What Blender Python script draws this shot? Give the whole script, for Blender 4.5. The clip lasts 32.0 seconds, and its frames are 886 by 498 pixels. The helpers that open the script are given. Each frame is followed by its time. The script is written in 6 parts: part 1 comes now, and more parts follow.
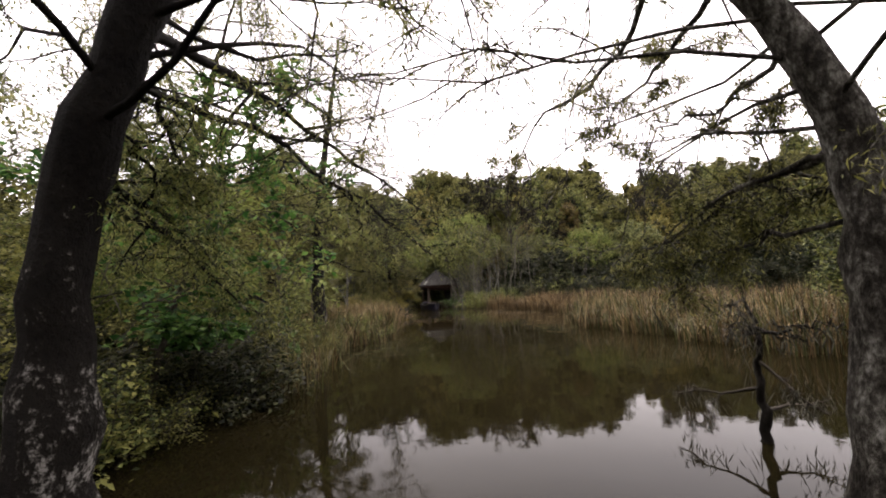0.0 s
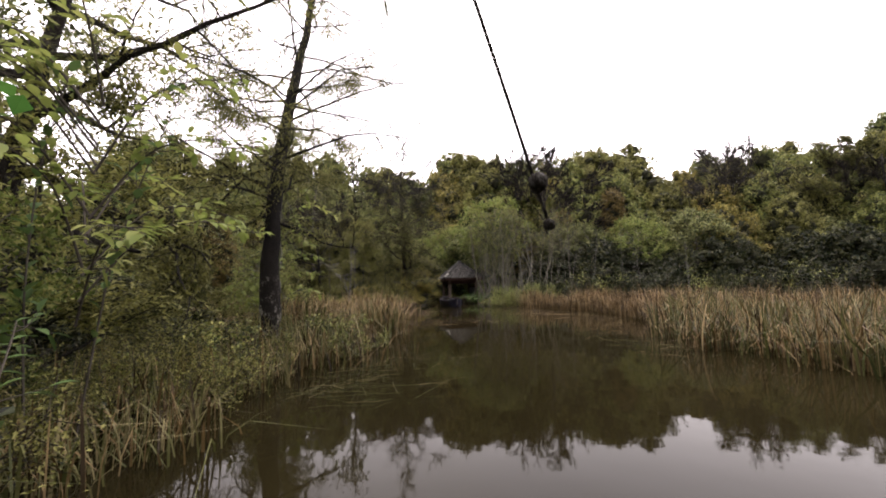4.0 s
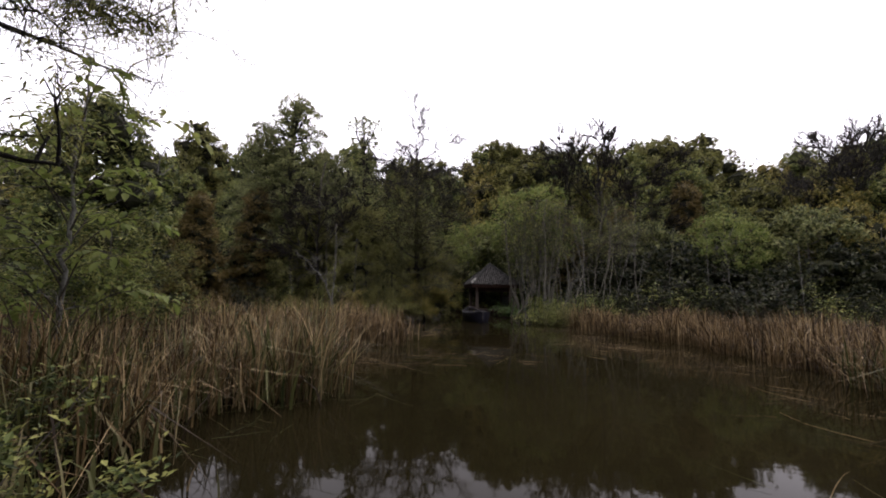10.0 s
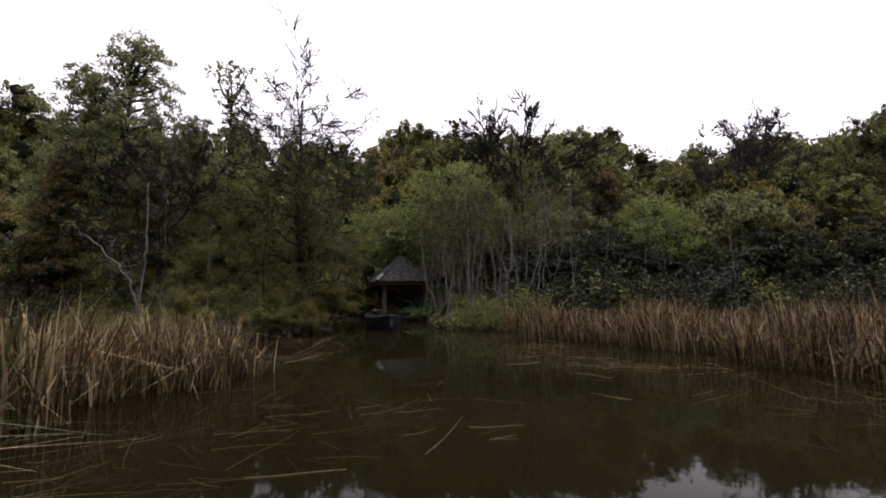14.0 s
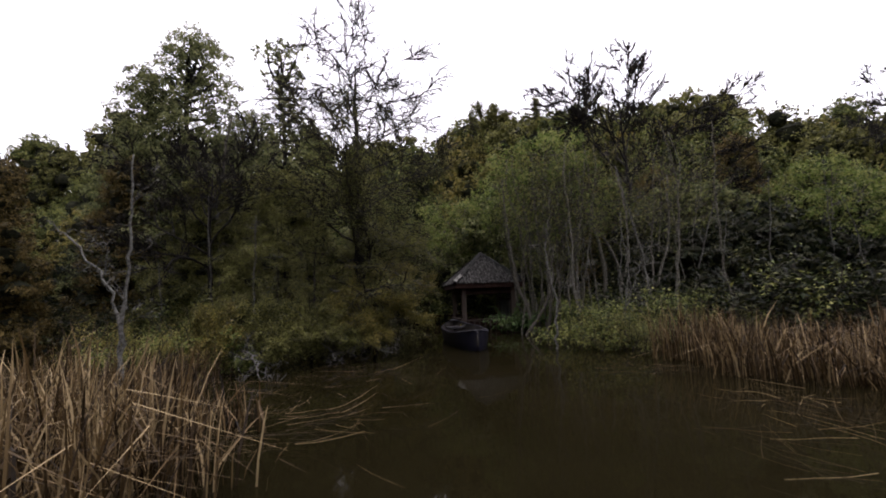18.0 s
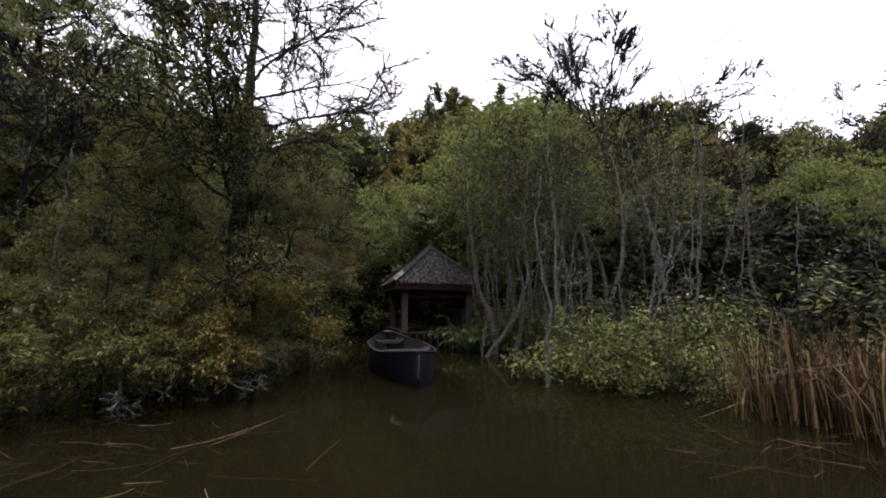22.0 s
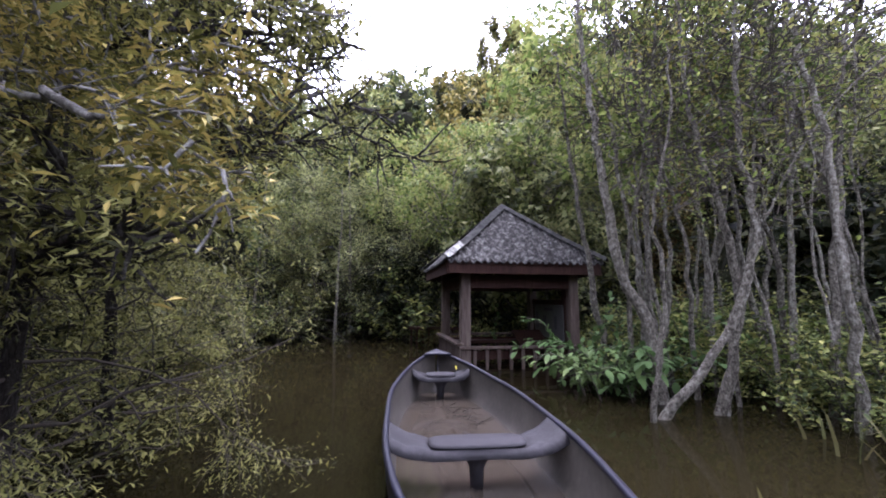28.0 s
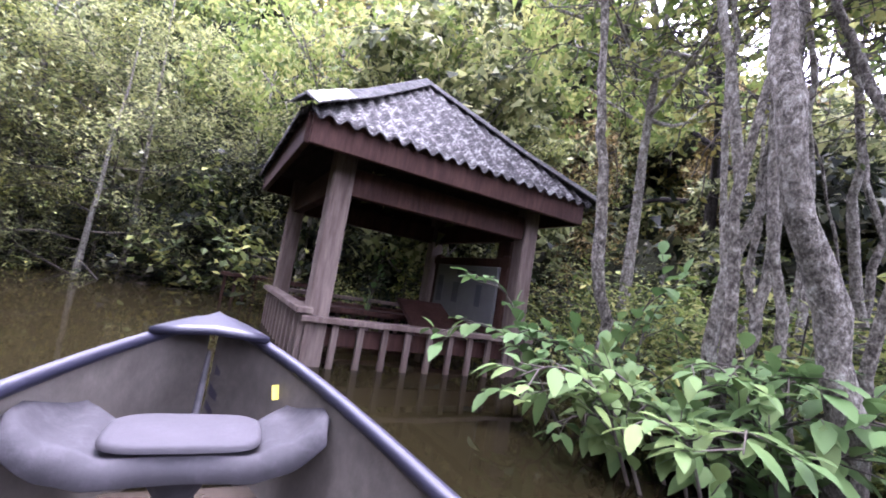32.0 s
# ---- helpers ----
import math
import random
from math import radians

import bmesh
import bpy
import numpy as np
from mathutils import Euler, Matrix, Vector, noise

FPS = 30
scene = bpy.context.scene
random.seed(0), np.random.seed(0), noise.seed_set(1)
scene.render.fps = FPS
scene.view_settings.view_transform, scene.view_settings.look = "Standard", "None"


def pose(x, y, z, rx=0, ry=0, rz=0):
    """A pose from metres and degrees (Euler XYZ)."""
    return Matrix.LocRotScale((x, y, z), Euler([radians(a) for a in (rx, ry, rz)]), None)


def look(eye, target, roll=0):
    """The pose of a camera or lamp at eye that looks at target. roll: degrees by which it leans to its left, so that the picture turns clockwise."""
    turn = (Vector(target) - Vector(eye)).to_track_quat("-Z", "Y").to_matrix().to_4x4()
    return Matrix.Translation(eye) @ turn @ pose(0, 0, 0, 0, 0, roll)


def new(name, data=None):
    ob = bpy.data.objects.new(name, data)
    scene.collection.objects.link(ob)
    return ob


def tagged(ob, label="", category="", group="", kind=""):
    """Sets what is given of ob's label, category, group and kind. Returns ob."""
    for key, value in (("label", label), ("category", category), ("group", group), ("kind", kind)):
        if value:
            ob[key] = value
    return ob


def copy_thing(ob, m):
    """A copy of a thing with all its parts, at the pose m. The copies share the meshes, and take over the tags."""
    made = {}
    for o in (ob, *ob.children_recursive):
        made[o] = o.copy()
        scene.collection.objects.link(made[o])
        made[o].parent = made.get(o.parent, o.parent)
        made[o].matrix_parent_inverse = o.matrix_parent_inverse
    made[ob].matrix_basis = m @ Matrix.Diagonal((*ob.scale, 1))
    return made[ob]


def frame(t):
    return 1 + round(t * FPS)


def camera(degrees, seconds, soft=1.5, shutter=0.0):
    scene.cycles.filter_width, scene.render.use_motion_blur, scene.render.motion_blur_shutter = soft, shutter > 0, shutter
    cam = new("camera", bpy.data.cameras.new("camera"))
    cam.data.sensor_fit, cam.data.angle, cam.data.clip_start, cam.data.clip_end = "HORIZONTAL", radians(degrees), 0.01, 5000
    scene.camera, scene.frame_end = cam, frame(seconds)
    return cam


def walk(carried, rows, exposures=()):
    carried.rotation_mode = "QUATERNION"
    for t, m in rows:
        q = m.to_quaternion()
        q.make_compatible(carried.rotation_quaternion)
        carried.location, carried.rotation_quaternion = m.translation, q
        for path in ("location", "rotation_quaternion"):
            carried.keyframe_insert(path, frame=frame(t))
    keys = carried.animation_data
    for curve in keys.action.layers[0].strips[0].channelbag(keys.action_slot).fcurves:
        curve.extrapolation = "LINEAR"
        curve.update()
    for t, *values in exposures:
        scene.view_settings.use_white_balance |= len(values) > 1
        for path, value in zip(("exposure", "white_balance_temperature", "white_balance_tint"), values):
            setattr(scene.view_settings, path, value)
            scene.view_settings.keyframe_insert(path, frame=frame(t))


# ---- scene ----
cam = camera(93.7, 32.0, soft=1.9)
PATH = [
    (0, (4.55, -3.582, 1.097), (4.213, -1.621, 1.299), -3.3),
    (0.5, (4.463, -3.05, 1.091), (4.081, -1.095, 1.264), -3.3),
    (1, (4.379, -2.584, 1.082), (3.926, -0.645, 1.272), -1.8),
    (1.5, (4.287, -2.14, 1.055), (3.576, -0.278, 1.224), 1.4),
    (2, (4.226, -1.713, 1.016), (3.247, 0.02, 1.213), -1.3),
    (2.5, (4.179, -1.27, 0.995), (3.101, 0.396, 1.242), -3.9),
    (3, (4.017, -0.752, 1.024), (3.156, 1.041, 1.235), -5.5),
    (3.5, (3.951, -0.261, 1.008), (3.3, 1.617, 1.234), -4.3),
    (4, (3.865, 0.225, 1.015), (3.412, 2.165, 1.197), -1.5),
    (4.5, (3.855, 0.655, 0.997), (3.475, 2.613, 1.154), 2.4),
    (6.5, (4.264, 2.055, 1.1), (3.811, 3.99, 1.324), 2.3),
    (7, (4.124, 2.513, 1.107), (3.27, 4.311, 1.298), 2.1),
    (7.5, (4.107, 2.892, 1.12), (3.091, 4.605, 1.301), 3.5),
    (8, (3.938, 3.338, 1.077), (2.92, 5.05, 1.265), 2.5),
    (8.5, (3.843, 3.773, 1.081), (2.847, 5.5, 1.244), 1.3),
    (9, (3.612, 4.23, 1.105), (2.886, 6.084, 1.288), 1.4),
    (9.5, (3.474, 4.701, 1.109), (2.701, 6.538, 1.275), 0.4),
    (10, (3.321, 5.152, 1.094), (2.688, 7.038, 1.303), 1.1),
    (10.5, (3.174, 5.614, 1.05), (2.638, 7.525, 1.301), 1.5),
    (11, (3.04, 6.061, 1.022), (2.492, 7.966, 1.285), 1.4),
    (11.5, (2.906, 6.525, 1.009), (2.362, 8.435, 1.245), 0.5),
    (12, (2.813, 7.023, 1.002), (2.489, 8.982, 1.24), -0.7),
    (12.5, (2.722, 7.485, 1.017), (2.494, 9.462, 1.224), -2.9),
    (13, (2.635, 7.969, 0.986), (2.541, 9.95, 1.239), -3.4),
    (13.5, (2.516, 8.558, 0.931), (2.162, 10.502, 1.242), -0.7),
    (14, (2.442, 9.044, 0.947), (2.236, 11.02, 1.169), -0.8),
    (14.5, (2.249, 9.602, 0.893), (1.892, 11.549, 1.183), -0.5),
    (16.5, (1.794, 10.44, 1.163), (1.363, 12.368, 1.471), 0.4),
    (17, (1.715, 10.992, 1.136), (1.308, 12.931, 1.409), -0.9),
    (17.5, (1.645, 11.517, 1.102), (1.216, 13.456, 1.34), -1.3),
    (18, (1.564, 12.006, 1.064), (1.014, 13.914, 1.303), -2.1),
    (18.5, (1.514, 12.455, 1.016), (0.926, 14.35, 1.271), -2.0),
    (19, (1.456, 12.883, 0.975), (0.884, 14.779, 1.255), -1.5),
    (19.5, (1.351, 13.292, 0.972), (0.827, 15.201, 1.26), -1.1),
    (20, (1.27, 13.733, 0.96), (0.749, 15.641, 1.257), -1.3),
    (20.5, (1.191, 14.152, 0.951), (0.696, 16.066, 1.255), -1.1),
    (21, (1.106, 14.55, 0.932), (0.641, 16.469, 1.248), -0.2),
    (21.5, (1.011, 14.949, 0.916), (0.554, 16.867, 1.249), 0.3),
    (22, (0.897, 15.327, 0.911), (0.588, 17.282, 1.198), 0.4),
    (22.5, (0.773, 15.686, 0.898), (0.526, 17.653, 1.166), 1.0),
    (23, (0.609, 16.03, 0.832), (0.353, 17.99, 1.137), -1.0),
    (23.5, (0.533, 16.369, 0.794), (0.226, 18.323, 1.089), -3.0),
    (24, (0.502, 16.834, 0.89), (0.246, 18.799, 1.161), -5.0),
    (24.5, (0.429, 17.226, 0.888), (0.215, 19.197, 1.154), -2.9),
    (26.5, (-0.071, 18.557, 1.01), (-0.134, 20.543, 1.238), 2.9),
    (27, (-0.15, 18.93, 0.978), (-0.428, 20.891, 1.255), 1.5),
    (27.5, (-0.213, 19.32, 0.961), (-0.827, 21.198, 1.265), -1.6),
    (28, (-0.355, 19.613, 1.002), (-0.892, 21.523, 1.249), 0.2),
    (28.5, (-0.403, 20.229, 0.963), (-0.492, 22.214, 1.187), 1.0),
    (29, (-0.521, 20.648, 1.024), (-0.612, 22.645, 1.087), -1.0),
    (29.5, (-0.608, 21.017, 0.996), (-0.654, 23.016, 1.059), -1.1),
    (30, (-0.776, 21.454, 0.887), (-0.538, 23.434, 1.039), 0.9),
    (30.5, (-1.129, 21.731, 0.829), (-0.889, 23.709, 0.998), 2.7),
    (31, (-1.01, 22.148, 0.886), (-0.886, 24.135, 1.083), 3.7),
    (32, (-1.13, 22.823, 0.656), (-1.005, 24.811, 0.842), 9.4),
]
EXPOSE = [(0.0, 1.18, 7200, 22), (4.5, 1.35, 7100, 23), (6.5, 0.75, 6750, 23), (9.0, 0.4, 6650, 23), (14.5, 0.35, 6600, 23), (19.0, 0.28, 6550, 24), (22.0, 0.6, 6450, 25), (24.0, 1.2, 6300, 26), (26.5, 1.85, 6000, 27), (28.0, 2.4, 5650, 31), (30.0, 3.5, 5550, 36), (32.0, 3.9, 5600, 38)]
walk(cam, [(t, look(eye, target, roll)) for t, eye, target, roll in PATH], EXPOSE)

# ---- light: a bright overcast sky ----
world = bpy.data.worlds.new("overcast")
scene.world = world
world.use_nodes = True
wn, wl = world.node_tree.nodes, world.node_tree.links
sky = wn.new("ShaderNodeTexSky")
sky.sky_type, sky.sun_disc = "NISHITA", False
sky.sun_elevation, sky.sun_rotation = radians(80), radians(0)
sky.air_density, sky.dust_density, sky.ozone_density = 1.0, 2.0, 1.0
grey = wn.new("ShaderNodeHueSaturation")
grey.inputs["Saturation"].default_value = 0.16
wl.new(sky.outputs[0], grey.inputs["Color"])
wl.new(grey.outputs[0], wn["Background"].inputs[0])
wn["Background"].inputs[1].default_value = 0.36
sun = new("sun", bpy.data.lights.new("sun", "SUN"))
sun.data.energy, sun.data.angle, sun.data.color = 0.5, radians(30), (1.0, 0.97, 0.92)
sun.matrix_world = look((0, 25, 57), (0, 15, 0))


# ---- materials ----
def nodes_of(name):
    m = bpy.data.materials.new(name)
    m.use_nodes = True
    return m, m.node_tree.nodes, m.node_tree.links, m.node_tree.nodes["Principled BSDF"]


def ramp_of(n, stops):
    r = n.new("ShaderNodeValToRGB")
    while len(r.color_ramp.elements) < len(stops):
        r.color_ramp.elements.new(0.5)
    for e, (p, c) in zip(r.color_ramp.elements, stops):
        e.position, e.color = p, (*c, 1)
    return r


def noise_of(n, l, scale, detail=4, rough=0.6, kind="Object"):
    tc, t = n.new("ShaderNodeTexCoord"), n.new("ShaderNodeTexNoise")
    t.inputs["Scale"].default_value, t.inputs["Detail"].default_value, t.inputs["Roughness"].default_value = scale, detail, rough
    l.new(tc.outputs[kind], t.inputs["Vector"])
    return t


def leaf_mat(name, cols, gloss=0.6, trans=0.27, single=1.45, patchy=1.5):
    """Leaves: each island takes its own tone, patches of a crown and whole plants differ; the strong contrast imitates
    lit tufts and shaded gaps.
    """
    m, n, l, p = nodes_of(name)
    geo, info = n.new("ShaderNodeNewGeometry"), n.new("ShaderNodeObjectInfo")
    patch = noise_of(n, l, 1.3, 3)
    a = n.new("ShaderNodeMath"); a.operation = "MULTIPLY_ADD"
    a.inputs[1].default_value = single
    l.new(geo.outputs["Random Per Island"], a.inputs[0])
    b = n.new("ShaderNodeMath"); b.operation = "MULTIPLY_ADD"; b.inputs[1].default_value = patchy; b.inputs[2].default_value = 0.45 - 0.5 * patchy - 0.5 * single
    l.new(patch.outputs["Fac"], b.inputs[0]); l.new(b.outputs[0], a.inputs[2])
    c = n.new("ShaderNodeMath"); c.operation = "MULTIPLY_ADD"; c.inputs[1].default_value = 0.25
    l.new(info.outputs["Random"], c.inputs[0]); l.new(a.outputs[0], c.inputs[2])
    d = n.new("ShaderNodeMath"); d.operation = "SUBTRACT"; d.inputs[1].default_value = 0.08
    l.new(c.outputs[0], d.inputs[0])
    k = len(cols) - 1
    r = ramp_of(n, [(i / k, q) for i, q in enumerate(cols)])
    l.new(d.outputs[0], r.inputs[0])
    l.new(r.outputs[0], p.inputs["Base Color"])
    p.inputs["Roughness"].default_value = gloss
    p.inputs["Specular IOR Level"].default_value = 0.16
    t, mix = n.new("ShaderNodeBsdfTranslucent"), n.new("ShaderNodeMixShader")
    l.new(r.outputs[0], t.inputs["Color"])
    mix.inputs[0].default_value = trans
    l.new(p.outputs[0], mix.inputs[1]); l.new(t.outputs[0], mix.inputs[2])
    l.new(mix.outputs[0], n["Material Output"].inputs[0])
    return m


def rough_mat(name, stops, scale=6, bump=0.4, roughness=0.85, fine=40, stretch=None, metal=0.0, coat=0.0):
    """A surface of two scales of noise, with relief; stretch drags the pattern along an axis."""
    m, n, l, p = nodes_of(name)
    tc, mp = n.new("ShaderNodeTexCoord"), n.new("ShaderNodeMapping")
    mp.inputs["Scale"].default_value = stretch or (1, 1, 1)
    l.new(tc.outputs["Object"], mp.inputs["Vector"])
    big, small = n.new("ShaderNodeTexNoise"), n.new("ShaderNodeTexNoise")
    for t, s in ((big, scale), (small, fine)):
        t.inputs["Scale"].default_value, t.inputs["Detail"].default_value, t.inputs["Roughness"].default_value = s, 6, 0.65
        l.new(mp.outputs[0], t.inputs["Vector"])
    add = n.new("ShaderNodeMath"); add.operation = "MULTIPLY_ADD"; add.inputs[1].default_value = 0.45
    l.new(small.outputs["Fac"], add.inputs[0])
    half = n.new("ShaderNodeMath"); half.operation = "MULTIPLY"; half.inputs[1].default_value = 0.6
    l.new(big.outputs["Fac"], half.inputs[0]); l.new(half.outputs[0], add.inputs[2])
    info = n.new("ShaderNodeObjectInfo")
    vary = n.new("ShaderNodeMath"); vary.operation = "MULTIPLY_ADD"; vary.inputs[1].default_value = 0.08
    l.new(info.outputs["Random"], vary.inputs[0]); l.new(add.outputs[0], vary.inputs[2])
    r = ramp_of(n, stops)
    l.new(vary.outputs[0], r.inputs[0]); l.new(r.outputs[0], p.inputs["Base Color"])
    p.inputs["Roughness"].default_value, p.inputs["Metallic"].default_value, p.inputs["Coat Weight"].default_value = roughness, metal, coat
    p.inputs["Specular IOR Level"].default_value = 0.12 if roughness > 0.7 else 0.35
    bp = n.new("ShaderNodeBump"); bp.inputs["Strength"].default_value = bump; bp.inputs["Distance"].default_value = 0.05 if "bark" in name else 0.02
    l.new(add.outputs[0], bp.inputs["Height"]); l.new(bp.outputs[0], p.inputs["Normal"])
    return m


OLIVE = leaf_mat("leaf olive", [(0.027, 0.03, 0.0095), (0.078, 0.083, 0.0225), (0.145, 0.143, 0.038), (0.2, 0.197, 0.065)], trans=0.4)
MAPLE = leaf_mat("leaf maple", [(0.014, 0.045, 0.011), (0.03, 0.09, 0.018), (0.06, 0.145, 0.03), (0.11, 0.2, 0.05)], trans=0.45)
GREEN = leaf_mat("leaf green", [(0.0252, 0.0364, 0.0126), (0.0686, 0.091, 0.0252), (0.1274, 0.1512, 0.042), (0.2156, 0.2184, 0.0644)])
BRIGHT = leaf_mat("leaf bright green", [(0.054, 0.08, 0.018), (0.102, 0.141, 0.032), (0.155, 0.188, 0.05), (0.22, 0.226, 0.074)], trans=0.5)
# Green taken down to near black: shade under the trees put into the colour.
SHADELEAF = leaf_mat("leaf green darkened for shade", [(0.0027, 0.0051, 0.002), (0.0075, 0.0122, 0.0041), (0.0177, 0.0238, 0.0075), (0.0442, 0.0462, 0.0177)])
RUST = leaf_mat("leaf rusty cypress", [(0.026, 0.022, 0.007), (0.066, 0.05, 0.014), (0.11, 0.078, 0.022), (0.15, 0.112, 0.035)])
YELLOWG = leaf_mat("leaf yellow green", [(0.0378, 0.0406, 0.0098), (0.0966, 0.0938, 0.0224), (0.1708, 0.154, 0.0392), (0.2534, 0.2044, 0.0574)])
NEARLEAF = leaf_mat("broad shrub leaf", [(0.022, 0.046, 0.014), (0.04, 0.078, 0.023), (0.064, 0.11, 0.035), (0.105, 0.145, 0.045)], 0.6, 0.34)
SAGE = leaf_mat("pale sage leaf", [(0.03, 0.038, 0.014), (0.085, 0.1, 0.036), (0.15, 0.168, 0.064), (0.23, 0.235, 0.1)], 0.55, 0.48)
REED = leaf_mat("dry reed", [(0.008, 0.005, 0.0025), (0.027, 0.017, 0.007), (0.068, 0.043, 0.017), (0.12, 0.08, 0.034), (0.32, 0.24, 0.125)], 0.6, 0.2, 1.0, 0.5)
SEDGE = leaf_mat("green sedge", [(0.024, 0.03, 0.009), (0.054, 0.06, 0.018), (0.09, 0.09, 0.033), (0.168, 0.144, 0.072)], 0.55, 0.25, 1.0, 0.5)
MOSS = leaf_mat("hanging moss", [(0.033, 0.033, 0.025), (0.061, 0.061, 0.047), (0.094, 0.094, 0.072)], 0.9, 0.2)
BARK = rough_mat("dark wet bark", [(0.4, (0.0025, 0.002, 0.0017)), (0.52, (0.009, 0.0075, 0.006)), (0.62, (0.021, 0.0185, 0.0155)), (0.74, (0.1, 0.1, 0.09))], 9, 1.0, 0.92, 55, (1, 1, 0.4))
PALEBARK = rough_mat("pale lichened bark", [(0.3, (0.018, 0.016, 0.013)), (0.48, (0.05, 0.046, 0.037)), (0.6, (0.09, 0.087, 0.074)), (0.75, (0.17, 0.17, 0.145))], 7, 0.8, 0.9, 36, (1, 1, 0.4))
GREYBARK = rough_mat("mottled grey bark with lichen flecks", [(0.36, (0.008, 0.007, 0.0055)), (0.46, (0.03, 0.026, 0.02)), (0.53, (0.07, 0.064, 0.05)), (0.6, (0.13, 0.122, 0.098)), (0.7, (0.24, 0.235, 0.2))], 30, 1.0, 0.92, 90, (1, 1, 0.7))
LICHEN = rough_mat("black bark crusted with white lichen", [(0.3, (0.0025, 0.002, 0.0017)), (0.56, (0.0095, 0.008, 0.0065)), (0.6, (0.06, 0.057, 0.05)), (0.64, (0.2, 0.195, 0.18))], 8, 1.0, 0.92, 42, (1, 1, 0.8))
ln, ll = LICHEN.node_tree.nodes, LICHEN.node_tree.links
lsep, lco, lmr = ln.new("ShaderNodeSeparateXYZ"), ln.new("ShaderNodeTexCoord"), ln.new("ShaderNodeMapRange")
lmr.inputs[1].default_value, lmr.inputs[2].default_value, lmr.inputs[3].default_value, lmr.inputs[4].default_value = 0.9, 1.9, 0.0, 0.16
ll.new(lco.outputs["Object"], lsep.inputs[0]); ll.new(lsep.outputs[2], lmr.inputs[0])
lramp = [q for q in ln if q.bl_idname == "ShaderNodeValToRGB"][0]
lsub = ln.new("ShaderNodeMath"); lsub.operation = "SUBTRACT"
ll.new(lramp.inputs[0].links[0].from_socket, lsub.inputs[0]); ll.new(lmr.outputs[0], lsub.inputs[1]); ll.new(lsub.outputs[0], lramp.inputs[0])
PATCHBARK = rough_mat("rough grey-brown bark with pale lichen patches", [(0.4, (0.005, 0.0042, 0.0034)), (0.5, (0.016, 0.014, 0.011)), (0.57, (0.04, 0.037, 0.03)), (0.62, (0.085, 0.083, 0.07)), (0.72, (0.21, 0.21, 0.19))], 11, 1.0, 0.92, 48, (1, 1, 0.55))
WHITELICHEN = rough_mat("twigs crusted with white lichen", [(0.36, (0.012, 0.011, 0.009)), (0.5, (0.045, 0.042, 0.036)), (0.64, (0.14, 0.14, 0.125))], 20, 0.6, 0.92, 60)
TWIG = rough_mat("grey-brown twig", [(0.3, (0.016, 0.0135, 0.0105)), (0.7, (0.055, 0.048, 0.039))], 8, 0.3)
# Near-black core colour that stands in for shade inside crowns and thickets.
SHADECORE = rough_mat("near-black shade core of thickets", [(0.35, (0.004, 0.0042, 0.0025)), (0.55, (0.011, 0.012, 0.006)), (0.7, (0.024, 0.026, 0.012))], 3, 0.6, 0.95, 18)
MUD = rough_mat("mud and leaf litter", [(0.3, (0.02, 0.014, 0.008)), (0.5, (0.05, 0.036, 0.018)), (0.7, (0.08, 0.06, 0.028))], 1.2, 0.5, 0.95, 14)
TIMBER = rough_mat("weathered red-brown stain", [(0.3, (0.009, 0.0042, 0.003)), (0.5, (0.02, 0.0085, 0.006)), (0.7, (0.037, 0.018, 0.013))], 5, 0.35, 0.75, 40, (1, 1, 0.15))
POSTWOOD = rough_mat("weathered grey-brown post", [(0.3, (0.018, 0.012, 0.009)), (0.5, (0.048, 0.035, 0.028)), (0.7, (0.1, 0.08, 0.066))], 4, 0.35, 0.8, 34, (1, 1, 0.12))
UNDER = rough_mat("dark soffit boards", [(0.3, (0.012, 0.009, 0.008)), (0.7, (0.04, 0.03, 0.026))], 5, 0.2, 0.9)
SHEET = rough_mat("lichened corrugated sheet", [(0.4, (0.0045, 0.004, 0.0038)), (0.5, (0.012, 0.011, 0.0105)), (0.57, (0.03, 0.0285, 0.027)), (0.63, (0.1, 0.1, 0.092))], 13, 0.7, 0.9, 44)
CAP = rough_mat("grey flashing with lichen", [(0.38, (0.003, 0.003, 0.003)), (0.52, (0.008, 0.008, 0.0078)), (0.7, (0.04, 0.041, 0.037))], 11, 0.4, 0.9, 30)
CRUST = rough_mat("flashing crusted with white lichen", [(0.36, (0.012, 0.012, 0.011)), (0.48, (0.05, 0.05, 0.046)), (0.58, (0.17, 0.17, 0.155)), (0.68, (0.27, 0.27, 0.25))], 5, 0.4, 0.9, 26)
PANEL = rough_mat("faded display panel", [(0.3, (0.05, 0.052, 0.05)), (0.7, (0.09, 0.092, 0.088))], 3, 0.05, 0.4)
INK = rough_mat("dark print", [(0.3, (0.02, 0.02, 0.025)), (0.7, (0.04, 0.04, 0.05))], 3, 0.05, 0.5)
SKIN = rough_mat("dark navy hull", [(0.3, (0.004, 0.004, 0.008)), (0.7, (0.01, 0.01, 0.018))], 4, 0.05, 0.4, 30)
HULL = rough_mat("canoe inside, muddy grey", [(0.3, (0.02, 0.0165, 0.0135)), (0.52, (0.046, 0.041, 0.034)), (0.7, (0.078, 0.07, 0.059))], 3, 0.15, 0.55, 20)
GUNWALE = rough_mat("navy plastic", [(0.3, (0.003, 0.003, 0.007)), (0.7, (0.007, 0.007, 0.015))], 6, 0.08, 0.5, 50)
SEAT = rough_mat("scuffed grey plastic", [(0.3, (0.011, 0.0105, 0.0115)), (0.55, (0.021, 0.02, 0.0215)), (0.72, (0.039, 0.037, 0.04))], 6, 0.12, 0.72, 40)
